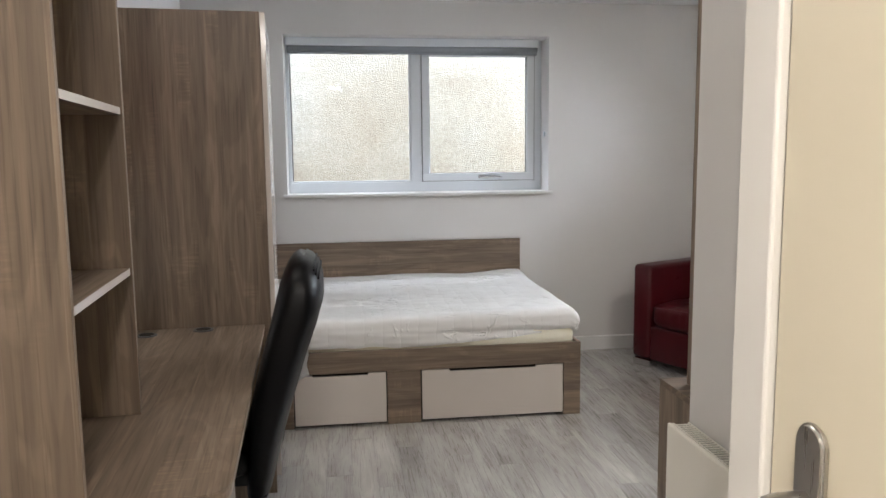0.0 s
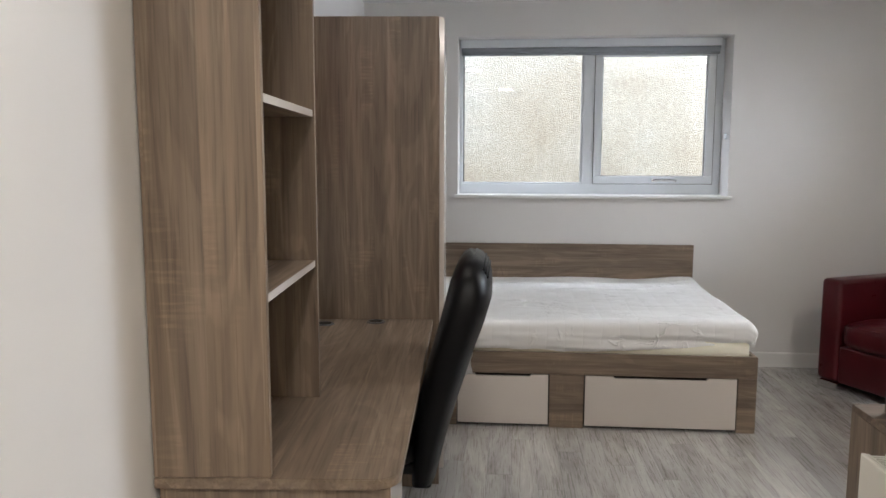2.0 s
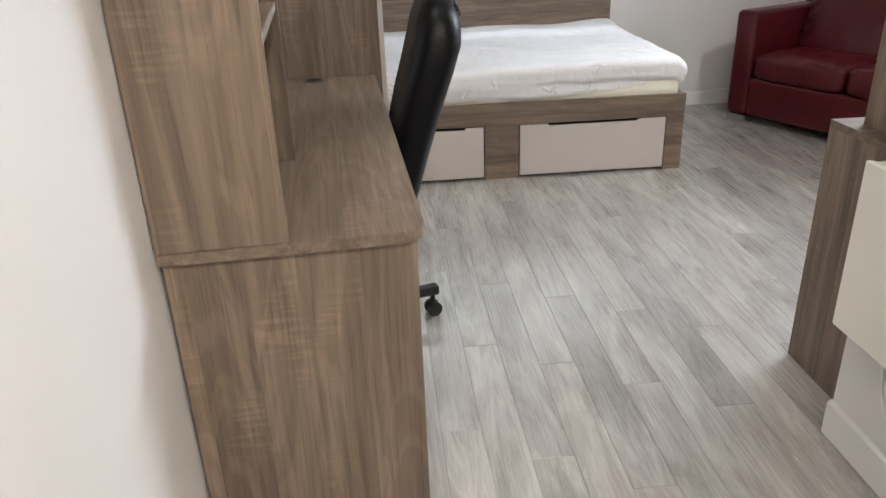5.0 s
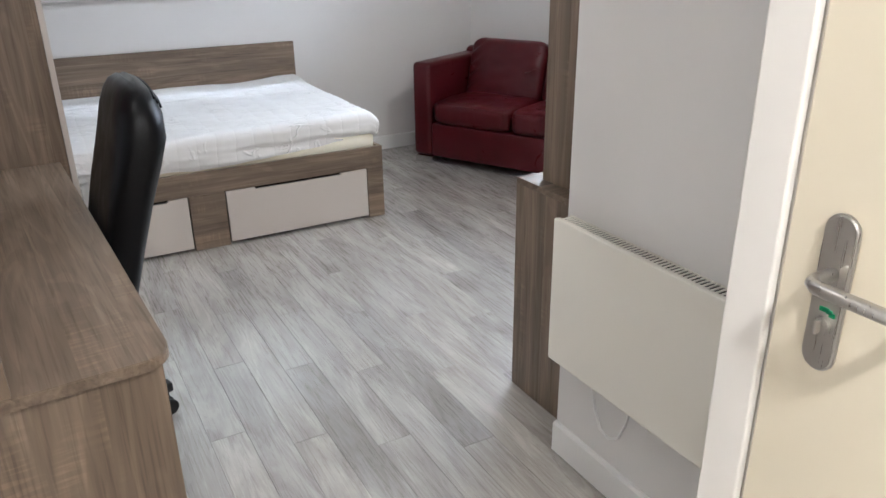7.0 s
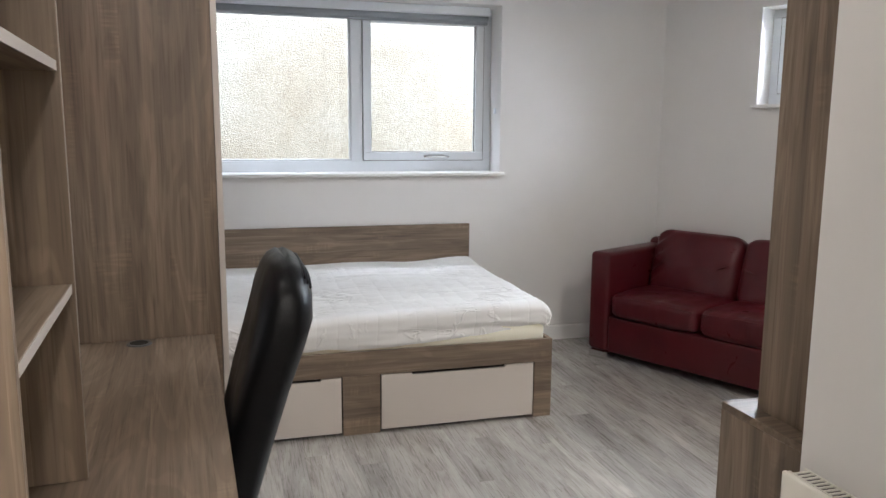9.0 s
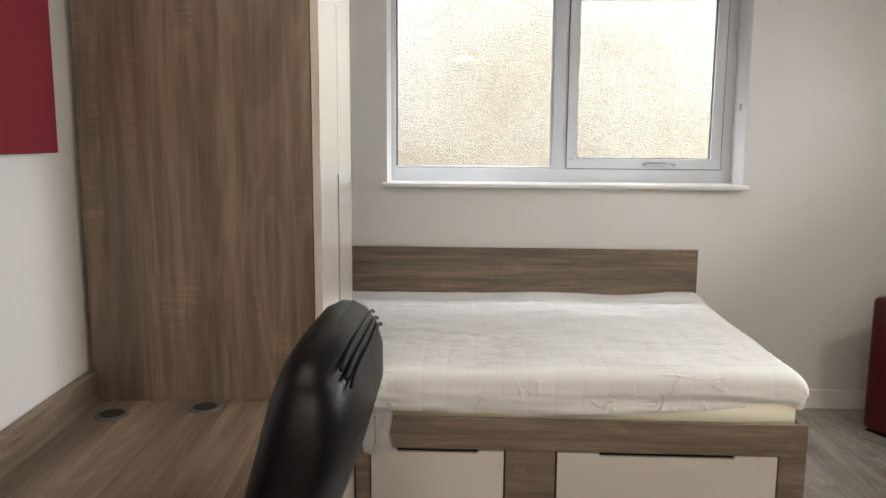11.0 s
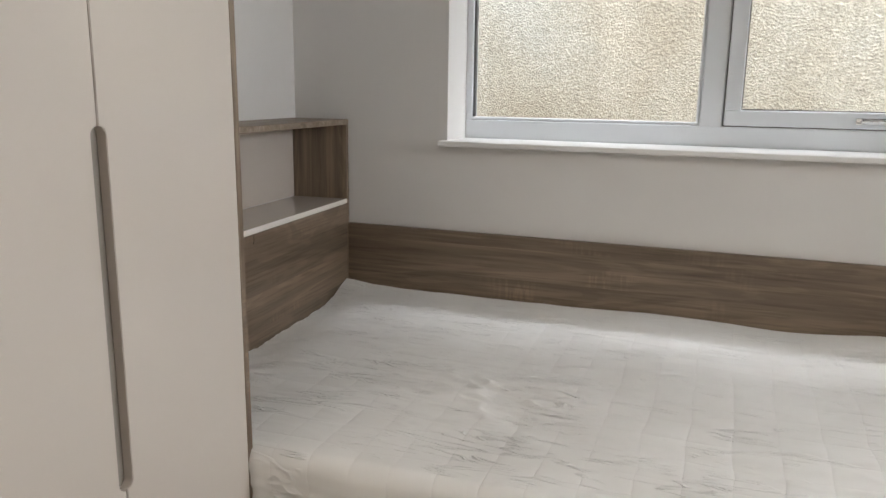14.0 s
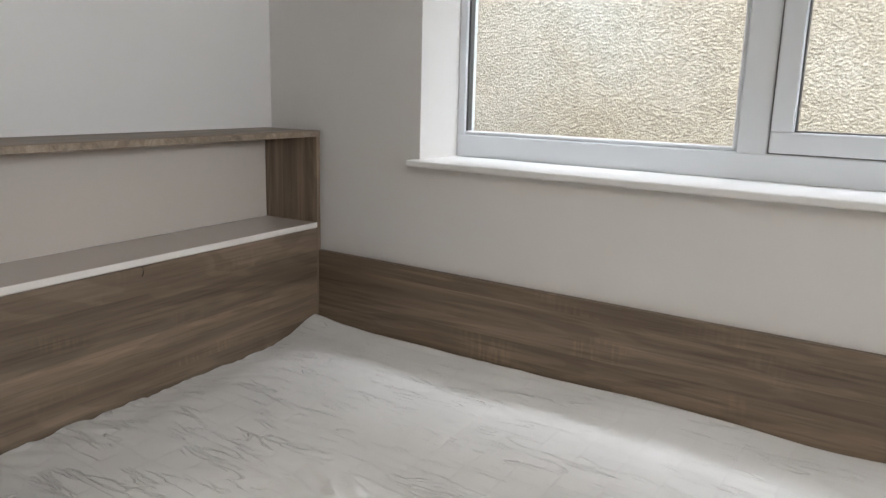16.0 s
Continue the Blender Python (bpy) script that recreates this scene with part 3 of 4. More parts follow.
# ---- shelving unit beyond the partition ----
unit = thing("sideboard_unit", "brown oak-look low cupboard with tall side panel", "cabinet", pose(1.175, 1.805, 0))
part("side_panel", box(0, 0.018, 0, 0.368, 0, 0.732, 0.001), WOOD_Z, unit)
part("top_board", box(0, 1.2, 0, 0.368, 0.7325, 0.752, 0.001), WOOD_X, unit)
part("front_board", box(0.0185, 1.2, 0.35, 0.368, 0.06, 0.732, 0.001), CASHMERE, unit, "cashmere laminate door front")
part("tall_side_panel", box(0.05, 0.068, 0, 0.3, 0.7525, 2.35, 0.001), WOOD_Z, unit, "tall oak-look side panel")
part("back_board", box(0.0685, 1.2, 0, 0.016, 0.7525, 2.35, 0.001), WOOD_Z, unit)
part("upper_shelf", box(0.0685, 1.2, 0.0165, 0.298, 1.5, 1.518, 0.001), WOOD_X, unit)

# ---- desk with shelf tower ----
DESK = 0.73
desk = thing("desk", "brown oak-look desk with rounded front corner, against the wall", "desk", LEFT)
r = 0.06
outline = [(-0.013, 0.0), (0.508 - r, 0.0)] + [(0.508 - r + r * math.sin(math.pi * k / 16), r - r * math.cos(math.pi * k / 16)) for k in range(1, 9)] + [(0.53, 1.596), (-0.008, 1.596)]
part("desktop", prism(outline, DESK - 0.025, DESK, 0.002, 2), WOOD_Y, desk, "oak-look laminate desktop")
part("end_panel", box(-0.01, 0.487, 0.018, 0.036, 0, DESK - 0.0255, 0.001), WOOD_Z, desk)
part("far_panel", box(0.012, 0.505, 1.575, 1.593, 0, DESK - 0.0255, 0.001), WOOD_Z, desk)
part("modesty_panel", box(0.02, 0.036, 0.0365, 1.5745, 0.25, DESK - 0.0255, 0.001), WOOD_Y, desk)
part("front_rail", box(0.462, 0.48, 0.0365, 0.45, 0.04, DESK - 0.0255, 0.001), CASHMERE, desk, "pale laminate drawer front")
part("upstand", box(-0.009, 0.018, 0.585, 1.594, DESK + 0.0005, DESK + 0.075, 0.001), WOOD_Y, desk, "low oak-look upstand at the wall")
for gx, gy in ((0.09, 1.495), (0.295, 1.54)):
    ring = bmesh.new()
    merge(ring, rod((gx, gy, DESK + 0.0002), (gx, gy, DESK + 0.004), 0.04, 0.036, 28))
    g = part("cable_grommet", ring, GREY_PLASTIC, desk, "grey plastic cable grommet", False)
    # no opening is cut: a dark disc on top paints the hole's shade
    part("grommet_hole", rod((gx, gy, DESK + 0.0041), (gx, gy, DESK + 0.0046), 0.028, seg=24), DARK, g, "dark disc painting the shade of the open hole")

tower = thing("shelf_tower", "tall brown oak-look open shelf tower standing on the desk", "shelf", LEFT)
TOP = 1.97
part("near_panel", box(-0.014, 0.235, 0.003, 0.021, DESK + 0.0005, TOP, 0.001), WOOD_Z, tower)
part("far_panel", box(0.006, 0.24, 0.545, 0.563, DESK + 0.0005, TOP, 0.001), WOOD_Z, tower)
part("back_panel", box(-0.012, 0.02, 0.0215, 0.5445, DESK + 0.0005, TOP, 0.001), WOOD_Z, tower)
for z in (1.105, 1.515, TOP - 0.02):
    s = part("shelf", box(0.0205, 0.233, 0.0215, 0.5445, z, z + 0.018, 0.001), WOOD_Y, tower)
    part("edge_strip", box(0.2332, 0.2352, 0.0215, 0.5445, z, z + 0.018, 0), CASHMERE, s, "pale edge strip")

board = thing("notice_board", "dark red felt notice board on the wall", "board", LEFT)
part("felt", box(-0.01, 0.018, 0.75, 1.47, 1.345, 2.05, 0.002), FELT, board)

# ---- wardrobe ----
ward = thing("wardrobe", "brown oak-look wardrobe with two cashmere doors", "wardrobe", LEFT)
W0, W1, WT = 1.6, 2.376, 1.975
part("side_panel", box(0.004, 0.555, W0, W0 + 0.018, 0, WT, 0.001), WOOD_Z, ward)
part("side_panel", box(0.004, 0.576, W1 - 0.018, W1, 0, WT, 0.001), WOOD_Z, ward)
part("top_board", box(0.004, 0.545, W0 + 0.0185, W1 - 0.0185, WT - 0.02, WT, 0.001), WOOD_Y, ward)
part("back_board", box(0.004, 0.012, W0 + 0.0185, W1 - 0.0185, 0.05, WT - 0.0205, 0), WOOD_Z, ward)
part("plinth", box(0.49, 0.508, W0 + 0.0185, W1 - 0.0185, 0, 0.07, 0.001), WOOD_Y, ward)
mid = 1.978


def wardrobe_door(v0, v1, notch):
    """A flat door with half of the long recessed grip cut into one edge."""
    z0, z1, g0, g1, d = 0.075, WT - 0.003, 0.665, 1.278, 0.015
    e = v1 if notch > 0 else v0
    o = v0 if notch > 0 else v1
    pts = [(o, z0), (e, z0), (e, g0)]
    pts += [(e - notch * d * math.sin(math.pi / 2 * k / 5), g0 + d * (1 - math.cos(math.pi / 2 * k / 5))) for k in range(1, 6)]
    pts += [(e - notch * d * math.cos(math.pi / 2 * k / 5), g1 - d + d * math.sin(math.pi / 2 * k / 5)) for k in range(0, 6)]
    pts += [(e, z1), (o, z1)]
    bm = prism(pts, 0, 0.019, 0.0012, 2)
    bm.transform(Matrix(((0, 0, 1, 0.557), (1, 0, 0, 0), (0, 1, 0, 0), (0, 0, 0, 1))))
    return part("door", bm, CASHMERE, ward, "cashmere laminate wardrobe door")


wardrobe_door(W0 + 0.001, mid - 0.0015, 1)
wardrobe_door(mid + 0.0015, W1 - 0.0195, -1)
# strip behind the notches, darker than the doors to paint the recess's shade
part("grip_recess", box(0.5555, 0.5565, mid - 0.02, mid + 0.02, 0.655, 1.288, 0), GRIP, ward, "grip recess strip with shade put into its colour")

# ---- bed ----
BX0, BX1, BY0, BY1, BT = -0.5, 1.53, 3.98, 5.296, 0.402
bed = thing("bed", "low brown oak-look storage bed with two drawers", "bed")
part("front_top_rail", box(BX0 + 0.44, BX1, BY0, BY0 + 0.02, 0.287, BT, 0.001), WOOD_X, bed)
part("front_post", box(0.478, 0.655, BY0, BY0 + 0.02, 0, 0.2865, 0.001), WOOD_X, bed)
part("front_post", box(1.437, BX1, BY0, BY0 + 0.02, 0, 0.2865, 0.001), WOOD_X, bed)
part("front_post", box(BX0 + 0.44, -0.01, BY0, BY0 + 0.02, 0, 0.2865, 0.001), WOOD_X, bed)
part("end_panel", box(BX1 - 0.02, BX1, BY0 + 0.0205, BY1 - 0.02, 0, BT, 0.001), WOOD_Y, bed)
part("base_board", box(-0.405, BX1 - 0.0205, BY0 + 0.0405, BY1 - 0.02, 0.30, 0.318, 0), WOOD_X, bed)
# added near-black sheet, so the gaps round the drawers read as shade
part("inner_carcass", box(-0.4, BX1 - 0.03, BY0 + 0.045, BY0 + 0.06, 0, 0.29, 0), DARK, bed, "dark sheet painting the shade behind the drawers")
part("wall_board", box(BX0 + 0.004, 1.504, BY1 - 0.019, BY1, 0.32, 0.83, 0.001), WOOD_X, bed, "oak-look board along the wall")


def drawer(x0, x1):
    z0, z1, c0, c1 = 0.014, 0.283, x0 + (x1 - x0) * 0.19, x1 - (x1 - x0) * 0.19
    d = 0.011
    pts = [(x0, z0), (x1, z0), (x1, z1), (c1, z1), (c1 - 0.006, z1 - d), (c0 + 0.006, z1 - d), (c0, z1), (x0, z1)]
    bm = prism(pts, 0, 0.018, 0.001, 1)
    bm.transform(Matrix(((1, 0, 0, 0), (0, 0, -1, BY0 + 0.019), (0, 1, 0, 0), (0, 0, 0, 1))))
    p = part("drawer_front", bm, CASHMERE, bed, "cashmere laminate drawer front")
    part("drawer_body", box(x0 + 0.012, x1 - 0.012, BY0 + 0.0192, BY0 + 0.04, z0 + 0.01, z1 - 0.02, 0), WOOD_X, p)


drawer(0.662, 1.432)
drawer(-0.004, 0.472)

# head nook, square to the west wall
nook = thing("headboard_shelf", "oak-look headboard with open shelf beside the bed", "shelf", LEFT)
NF, NV0, NV1 = 0.236, 2.38, 3.684
part("front_board", box(NF - 0.018, NF, NV0, NV1 - 0.0185, 0.1, 0.905, 0.001), WOOD_Y, nook, "oak-look headboard panel")
part("end_panel", box(0.003, NF, NV1 - 0.018, NV1, 0, 1.2085, 0.001), WOOD_Z, nook)
sh = part("lower_shelf", box(0.01, NF - 0.003, NV0, NV1 - 0.0185, 0.9055, 0.925, 0.001), CASHMERE, nook, "cashmere shelf board")
part("edge_strip", box(NF - 0.0028, NF + 0.0005, NV0, NV1 - 0.0185, 0.909, 0.9255, 0.0005), JAMB, sh, "pale edge strip")
top = part("top_shelf", box(0.003, NF, NV0, NV1, 1.209, 1.229, 0.001), WOOD_Y, nook)
part("edge_strip", box(NF + 0.0002, NF + 0.0016, NV0, NV1, 1.2105, 1.2275, 0.0004), WOOD_EDGE, top, "paler edge band")
part("back_board", box(0.003, 0.009, NV0, NV1 - 0.0185, 0.926, 1.2085, 0), CASHMERE, nook, "pale back panel")
part("scratch_mark", tube([(NF + 0.0004, 2.975, 0.903), (NF + 0.0004, 2.977, 0.89), (NF + 0.0004, 2.972, 0.878)], 0.0012, 6), DARK, nook, "short dark scratch")

# mattress and sheet
mat = thing("mattress", "cream foam mattress lying on the bed base", "mattress")
mm = prism([(-0.39, 4.015), (1.495, 4.015), (1.495, 5.262), (-0.476, 5.262)], 0.3185, 0.53, 0.03, 4)
part("foam_block", mm, FOAM, mat, smooth=True)


def head_x(y):
    """The headboard's face, where the sheet begins."""
    return -0.4905 + (5.272 - y) * 0.069


def top_z(x, y):
    s, t = (x - head_x(y)) / (1.508 - head_x(y)), (y - 4.0) / 1.28
    away = 1 - math.exp(-(s / 0.05) ** 2)
    z = 0.557 + 0.042 * max(0.0, t) ** 1.2 * away + 0.032 * s * (1 - t)
    z += 0.058 * math.exp(-(s / 0.05) ** 2 - ((t - 1.0) / 0.12) ** 2)
    z += 0.022 * math.exp(-((s - 0.96) ** 2 / 0.008 + (t - 0.96) ** 2 / 0.012))
    z += 0.01 * math.exp(-((s - 0.6) / 0.14) ** 2) * t
    z -= 0.01 * math.exp(-((s - 0.45) ** 2 / 0.06 + (t - 0.4) ** 2 / 0.1))
    # puckers along the headboard
    z += 0.009 * math.exp(-(s / 0.09) ** 2) * (1 - math.exp(-((t - 1.0) / 0.2) ** 2)) * noise.noise(Vector((x * 8, y * 34 - x * 14, 7.7)))
    p = Vector((x * 2.2, y * 5.0, 0.3))
    z += 0.005 * noise.noise(p) + 0.003 * noise.noise(Vector((x * 7, y * 16, 1.7)))
    # short ridged creases
    k = noise.noise(Vector((x * 3.0 + 0.6 * noise.noise(Vector((x * 4, y * 4, 5))), y * 13.0, 4.4)))
    m = max(0.0, noise.noise(Vector((x * 1.7, y * 1.7, 9.1))) + 0.25)
    inside = min(1.0, max(0.0, (y - 4.04) / 0.12))
    z += 0.007 * m * inside * math.exp(-(k / 0.07) ** 2)
    k = noise.noise(Vector((x * 4.5 + 2.0, y * 27.0 + 3.0 * noise.noise(Vector((x * 2, y * 2, 1))), 8.4)))
    m = max(0.0, noise.noise(Vector((x * 5.0, y * 6.0, 3.3))) + 0.1)
    z += 0.005 * m * inside * math.exp(-(k / 0.06) ** 2)
    d = ((x - 0.36) / 0.22) ** 2 + ((y - 4.47) / 0.13) ** 2
    c = noise.noise(Vector((x * 6.0, y * 22.0 + 2.0 * x, 2.2)))
    z += 0.016 * math.exp(-d) * math.exp(-(c / 0.15) ** 2)
    return z


def sheet_mesh():
    """The sheet over the top and the visible sides, hem rising towards the foot end."""
    x1, y0, y1 = 1.508, 3.992, 5.272
    nx, ny, nd, R = 260, 180, 18, 0.04
    bm = bmesh.new()
    verts = []
    for i in range(nx + 1):
        s = i / nx
        x = head_x(y0) + (x1 - head_x(y0)) * s
        end = max(0.0, (x - (x1 - R)) / R)
        col = []
        hem = 0.398 + 0.012 * math.sin(5.2 * s + 0.5) * (1 - s) + 0.15 * max(0, s - 0.45) ** 1.3 + 0.006 * noise.noise(Vector((x * 9, 0, 0)))
        for j in range(nd + 1):
            q = j / nd
            zt = top_z(x, y0 + R) - R
            z = hem + (zt - hem) * q
            out = 0.016 * noise.noise(Vector((x * 1.6, z * 26.0 + x, 3.0))) + 0.008 * noise.noise(Vector((x * 7.0, z * 30, 6.0)))
            tuck = 0.022 * (1 - q) ** 2
            col.append((x - end * 0.006, y0 + tuck + out * math.sin(math.pi * min(1, q + 0.15)), z - end * end * 0.02))
        for j in range(1, 6):
            a = math.pi / 2 * j / 6
            yy = y0 + R - R * math.cos(a)
            col.append((x, yy, top_z(x, y0 + R) - R + R * math.sin(a) - end * end * 0.02))
        for j in range(ny + 1):
            y = y0 + R + (y1 - y0 - R) * j / ny
            edge = max(0.0, (y - (y1 - 0.03)) / 0.03)
            x = head_x(y) + (x1 - head_x(y)) * s
            col.append((x, y, top_z(x, y) - 0.02 * edge ** 2 - end * end * 0.02))
        verts.append([bm.verts.new(c) for c in col])
    # end skirt past the foot end
    last = verts[-1]
    prev = last
    for k in range(1, 9):
        q = k / 8
        ring = []
        for v in last:
            base = v.co
            low = min(base.z, 0.47 - 0.02 * noise.noise(Vector((base.y * 3, 0, 2))))
            z = base.z + (low - base.z) * q
            bulge = 0.018 * math.sin(math.pi * min(1, q + 0.1)) + 0.008 * noise.noise(Vector((1.0, base.y * 4, z * 18)))
            ring.append(bm.verts.new((base.x + bulge, base.y, z)))
        for a in range(len(ring) - 1):
            bm.faces.new((prev[a], prev[a + 1], ring[a + 1], ring[a]))
        prev = ring
    for i in range(nx):
        for j in range(len(verts[0]) - 1):
            bm.faces.new((verts[i][j], verts[i + 1][j], verts[i + 1][j + 1], verts[i][j + 1]))
    return bm


sheet = thing("fitted_sheet", "rumpled white quilted cotton mattress protector on the mattress", "bed sheet")
part("cloth", sheet_mesh(), QUILT, sheet, smooth=True)
flap = bmesh.new()
rows = []
for j in range(9):
    z = 0.43 - 0.16 * j / 8
    rows.append([flap.verts.new((-0.035 + 0.105 * i / 8 + 0.006 * math.sin(j), 3.972 - 0.006 * math.sin(i * 1.1 + j * 0.4), z - 0.01 * math.sin(i * 0.7))) for i in range(9)])
for a, b in zip(rows, rows[1:]):
    for i in range(8):
        flap.faces.new((a[i], a[i + 1], b[i + 1], b[i]))
bmesh.ops.solidify(flap, geom=flap.faces[:], thickness=0.003)
part("hanging_hem", flap, QUILT, sheet, "loose hem hanging over the rail", True)
stitches = bmesh.new()
for k in range(9):
    box(0.012, 0.016, 3.963, 3.9645, 0.405 - 0.012 * k, 0.41 - 0.012 * k, 0, 1, stitches)
part("stitching", stitches, DARK, sheet, "row of dark stitch holes")

# ---- sofa ----
SOFA = pose(2.19, 4.9, 0, 0, 0, ALONG)      # x into the wall, -y along it
sofa = thing("sofa", "burgundy leather two-seat sofa against the angled wall", "sofa", SOFA)
SL, SD, AW = 1.5, 0.8, 0.145
for y0, y1 in ((-AW, 0), (-SL, -SL + AW)):
    part("arm", box(0, SD - 0.1, y0, y1, 0.05, 0.682, 0.03, 4), RED_LEATHER, sofa, "square padded leather arm", True)
part("base", box(0.012, SD - 0.12, -SL + AW + 0.001, -AW - 0.001, 0.05, 0.28, 0.014, 3), RED_LEATHER, sofa, "leather front rail", True)
part("back_frame", box(SD - 0.16, SD - 0.01, -SL + 0.01, -0.01, 0.05, 0.72, 0.04, 4), RED_LEATHER, sofa, "", True)
cw = (SL - 2 * AW) / 2
for k in (0, 1):
    def sag(c, k=k):
        front = math.exp(-((c.x + 0.28) / 0.05) ** 2) * max(0, 1 - abs(c.y) / 0.26)
        pleat = math.sin(c.y * 95 + 2.0 * noise.noise(Vector((c.y * 9, k, 0))))
        w = 0.006 * noise.noise(Vector((c.x * 9, c.y * 14 + 7 * k, c.z * 9)))
        wr = 0.006 * max(0, math.sin(c.y * 85)) * math.exp(-((c.x + 0.27) / 0.06) ** 2) * (1 if k else 0.4) * max(0, 1 - abs(c.y) / 0.22)
        return Vector((0.007 * front * pleat * math.exp(-((c.z - 0.11) / 0.045) ** 2) * (1 if k else 0.55), 0, w + wr if c.z > 0.05 else 0))
    s = cushion(0.56, cw - 0.004, 0.175, 0.16, 40, 5.0, sag)
    s.transform(Matrix.Translation((0.275, -AW - cw * (k + 0.5), 0.268)))
    seat = part("seat_cushion", s, RED_LEATHER, sofa, "plump leather seat cushion", True)
    pip = tube([(0.006, -AW - cw * k - 0.03 - (cw - 0.06) * q / 12, 0.408 + 0.008 * math.sin(math.pi * q / 12)) for q in range(13)], 0.0045, 8)
    part("piping", pip, RED_LEATHER, seat, "", True)

    def slouch(c, k=k):
        w = 0.008 * noise.noise(Vector((c.x * 6, c.y * 7 + 5 * k, c.z * 6)))
        inner = c.y if k else -c.y
        e = 0.009 * math.sin(c.x * 75 + c.y * 55) * math.exp(-((inner + cw / 2 - 0.06) / 0.06) ** 2)
        e += 0.008 * noise.noise(Vector((c.x * 14, c.y * 9 + 3 * k, 2.0)))
        return Vector((0, 0, w + e))
    b = cushion(0.43, cw - 0.004, 0.22, 0.3, 36, 4.0, slouch)
    b.transform(Matrix.Translation((0.60, -AW - cw * (k + 0.5), 0.562)) @ pose(0, 0, 0, 0, -72, 0) @ Matrix.Translation((0, 0, -0.05)))
    bk = part("back_cushion", b, RED_LEATHER, sofa, "slouched leather back cushion", True)
    curve = [(0.425 + 0.03 * math.sin(math.pi * q / 14), -AW - cw * k - 0.04 - (cw - 0.08) * q / 14, 0.63 - 0.075 * math.sin(math.pi * q / 14)) for q in range(15)]
    part("seam", tube(curve, 0.004, 8), RED_LEATHER, bk, "", True)
for fx, fy in ((0.03, -0.02), (0.03, -SL + 0.14), (SD - 0.2, -0.02), (SD - 0.2, -SL + 0.14)):
    part("foot", box(fx - 0.018, fx + 0.09, fy - 0.12, fy, 0, 0.0495, 0.003, 2) if fx > 0.1 else box(fx - 0.036, fx + 0.05, fy - 0.14, fy, 0, 0.0495, 0.003, 2), CHROME, sofa, "polished chrome block foot")

# ---- office chair ----
chair = thing("office_chair", "black leather high-back office chair on castors at the desk", "chair", pose(-0.126, 2.608, 0, 0, 0, 0.5))


def backrest():
    """High back: side profile swept across the width with rounded edges."""
    bm = bmesh.new()
    prof = [(0.36, 0.11, 0.05), (0.5, 0.128, 0.072), (0.64, 0.158, 0.088), (0.78, 0.198, 0.094), (0.88, 0.231, 0.098), (0.96, 0.253, 0.1), (1.02, 0.26, 0.09), (1.062, 0.262, 0.07), (1.088, 0.262, 0.046), (1.1, 0.262, 0.015)]
    half = [0.2, 0.215, 0.23, 0.24, 0.245, 0.244, 0.238, 0.228, 0.21, 0.17]
    rings = []
    n = 40
    for (z, x, d), w in zip(prof, half):
        ring = []
        for k in range(n):
            a = 2 * math.pi * k / n
            c, s = math.cos(a), math.sin(a)
            yy = w * math.copysign(abs(s) ** 0.45, s)
            xx = d * 0.73 * math.copysign(abs(c) ** 0.6, c)
            wrap = -0.008 * (yy / 0.23) ** 2
            ring.append(bm.verts.new((x + xx + wrap, yy, z - 0.055 * max(0.0, (z - 0.9) / 0.2) * (yy / 0.23) ** 4)))
        rings.append(ring)
    for u, v in zip(rings, rings[1:]):
        for k in range(n):
            bm.faces.new((u[k], u[(k + 1) % n], v[(k + 1) % n], v[k]))
    bm.faces.new(rings[0])
    bm.faces.new(rings[-1][::-1])
    bmesh.ops.subdivide_edges(bm, edges=bm.edges[:], cuts=1, use_grid_fill=True, smooth=0.6)
    return bm


bk = part("backrest", backrest(), BLACK_LEATHER, chair, "black leather padded backrest", True)
for off in (0.0, 0.011, 0.022):
    pts = []
    for k in range(33):
        y = 0.18 * (-1 + 2 * k / 32)
        pts.append((0.262 + 0.0425 + off * 0.62 - 0.008 * (y / 0.23) ** 2, y, 1.08 - off * 1.1 - 0.055 * 0.88 * (y / 0.23) ** 4))
    part("stitched_seam", tube(pts, 0.0028, 6), BLACK_LEATHER, bk, "", True)
st = cushion(0.42, 0.46, 0.11, 0.2, 14, 4.0)
st.transform(Matrix.Translation((-0.11, 0, 0.42)))
part("seat", st, BLACK_LEATHER, chair, "black padded seat", True)
part("seat_pan", box(-0.2, 0.14, -0.17, 0.17, 0.385, 0.425, 0.01, 2), PLASTIC, chair)
part("back_bracket", merge(box(0.07, 0.135, -0.15, 0.15, 0.33, 0.56, 0.014, 3), box(-0.05, 0.12, -0.05, 0.05, 0.365, 0.395, 0.008, 2)), PLASTIC, chair, "black plastic back bracket")
OFF = Vector((-0.045, -0.09, 0))
part("gas_lift", merge(rod(OFF + Vector((0, 0, 0.1)), OFF + Vector((0, 0, 0.28)), 0.027), rod(OFF + Vector((0, 0, 0.28)), OFF + Vector((0, 0, 0.385)), 0.016)), PLASTIC, chair)
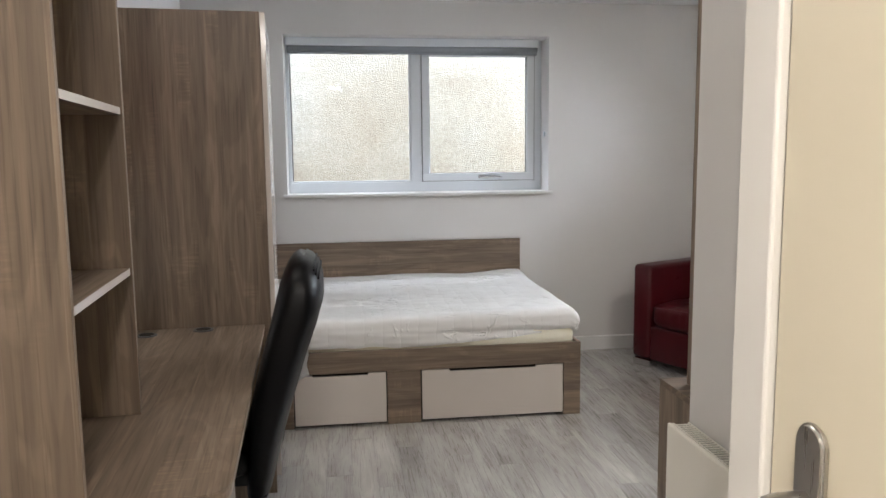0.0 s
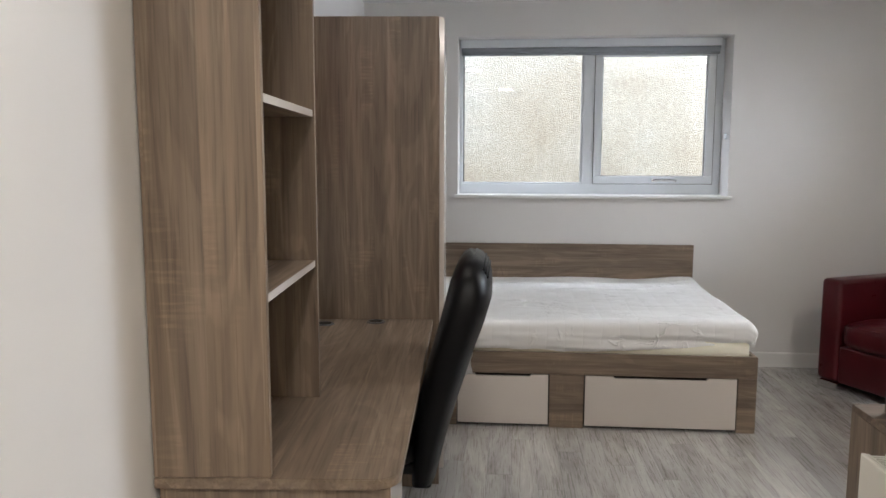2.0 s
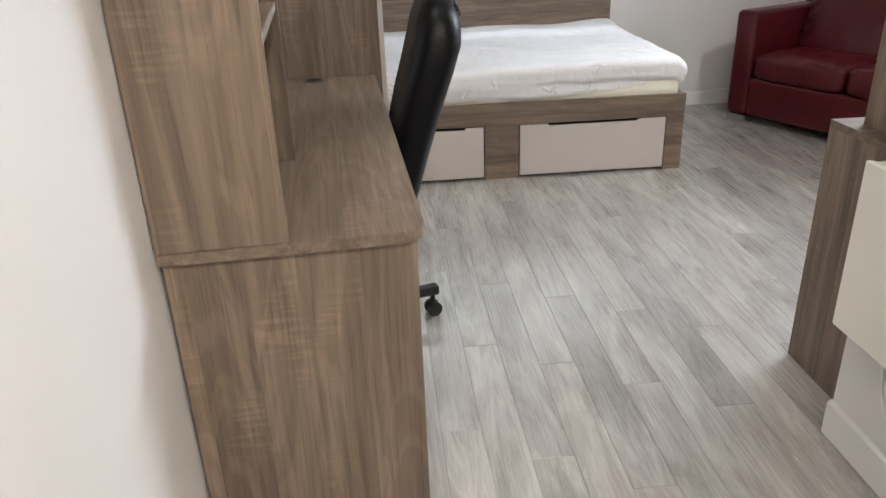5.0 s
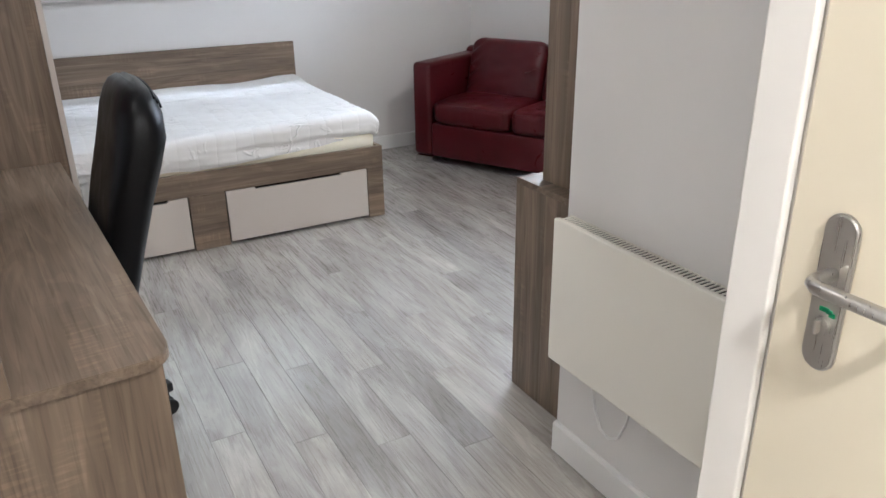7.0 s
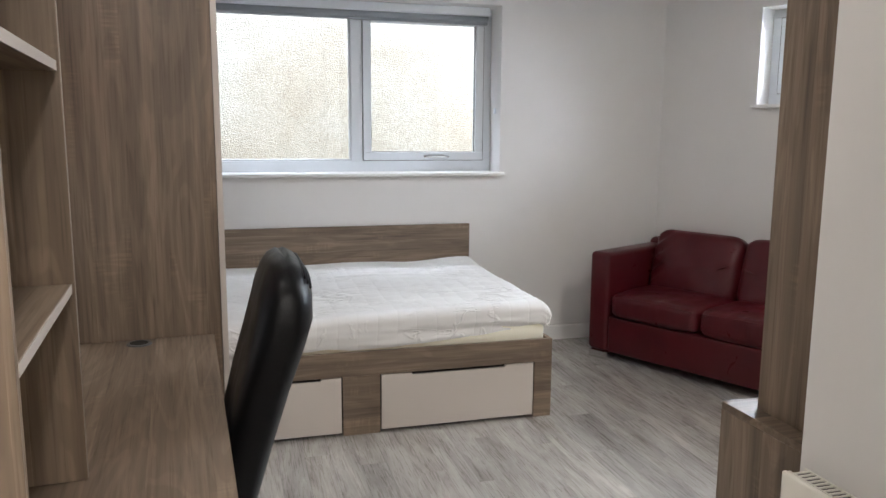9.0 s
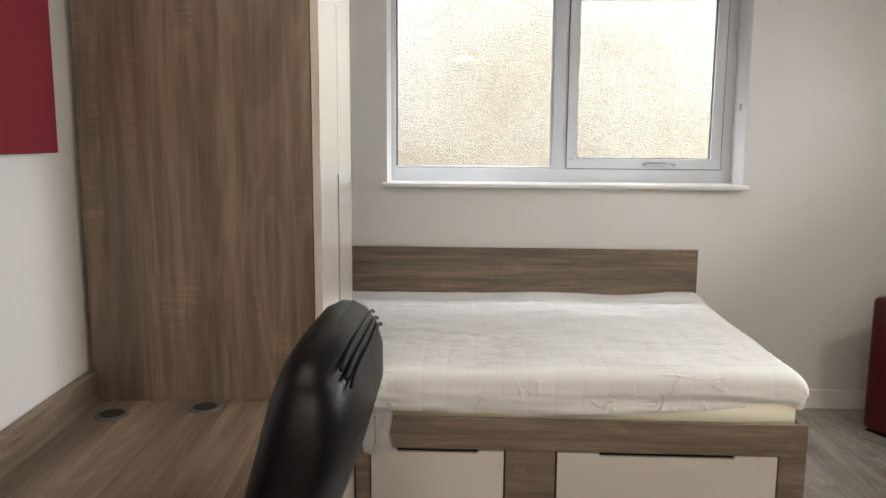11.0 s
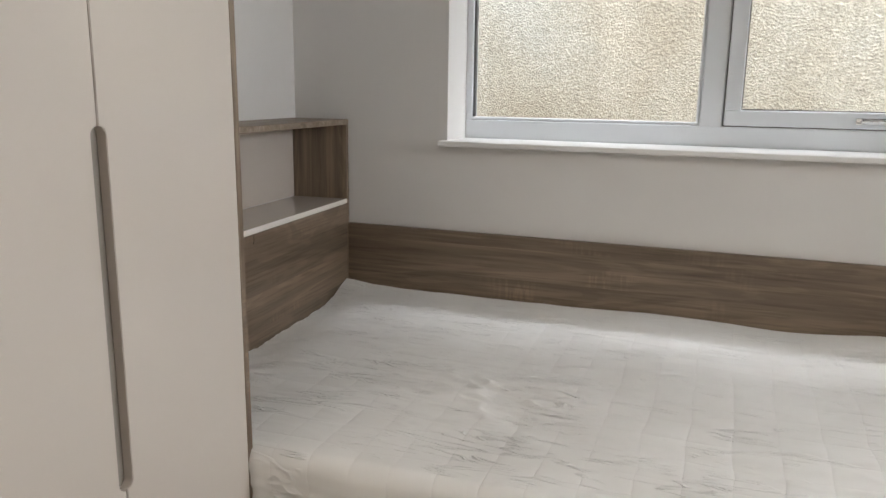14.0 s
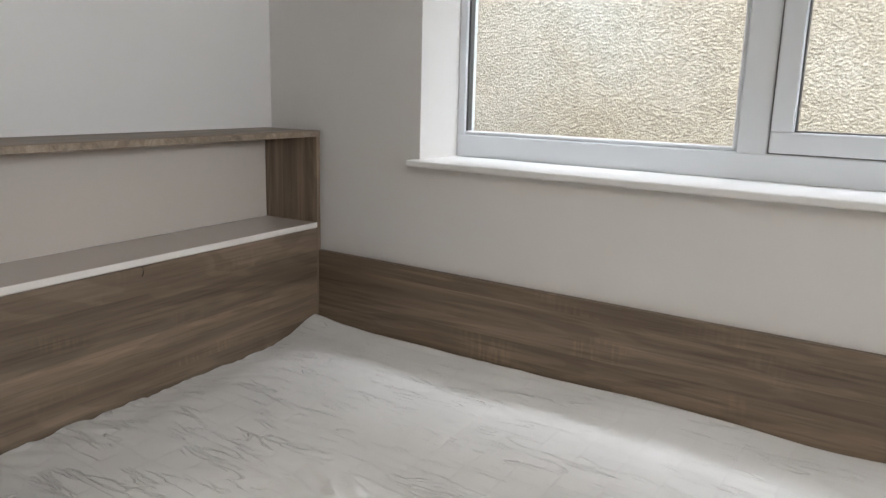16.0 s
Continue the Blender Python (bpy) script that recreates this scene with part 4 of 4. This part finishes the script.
part("hub", rod(OFF + Vector((0, 0, 0.075)), OFF + Vector((0, 0, 0.135)), 0.042, 0.035, 24, 0.004), PLASTIC, chair)
for k in range(5):
    a = math.radians(-56 + 72 * k)
    d = Vector((math.cos(a), math.sin(a), 0))
    leg = box(0.03, 0.29, -0.02, 0.02, 0.082, 0.115, 0.006, 2)
    leg.transform(Matrix.Translation(OFF) @ Matrix.Rotation(a, 4, "Z"))
    lg = part("base_leg", leg, PLASTIC, chair)
    c = OFF + d * 0.27
    cs = bmesh.new()
    side = Vector((-d.y, d.x, 0))
    for s in (-1, 1):
        merge(cs, rod(c + side * (s * 0.006) + Vector((0, 0, 0.027)), c + side * (s * 0.024) + Vector((0, 0, 0.027)), 0.027, seg=20, bevel=0.003))
    merge(cs, rod(c + Vector((0, 0, 0.04)), c + Vector((0, 0, 0.085)), 0.009))
    part("castor", cs, PLASTIC, lg, "black twin-wheel castor")

# ---- ceiling lamps ----
for cx, cy in ((-0.15, 2.05), (0.2, -0.3), (2.3, 2.7)):
    cl = thing("ceiling_light", "round white recessed downlight in the ceiling", "lamp", pose(cx, cy, H), "ceiling lights")
    part("trim_ring", rod((0, 0, 0), (0, 0, -0.012), 0.12, 0.112, 36), TRIM, cl, "white trim ring")
    part("diffuser", rod((0, 0, -0.0125), (0, 0, -0.016), 0.1, seg=36), GLOW, cl, "glowing warm diffuser")

# ---- floor planks ----
PW, PL = 0.112, 1.0
FLOOR = pose(0, 0, 0)
pm = finish(box(-PW / 2 + 0.0003, PW / 2 - 0.0003, -PL / 2 + 0.0003, PL / 2 - 0.0003, -0.0034, 0, 0.0005), "plank", PLANK)
for i in range(-8, 37):
    off = (i * 0.43) % 1.0
    x = i * PW
    for j in range(-2, 7):
        y = (j + off) * PL
        edge = 3.4 + (5.3 - y) * 0.5
        if y < -1.7 or y > 5.9 or x > edge + 0.3 or (x > 1.2 and y < 1.0) or x < -1.0:
            continue
        o = new("plank", pm)
        o.parent = floor
        o.location = (x, y, 0)
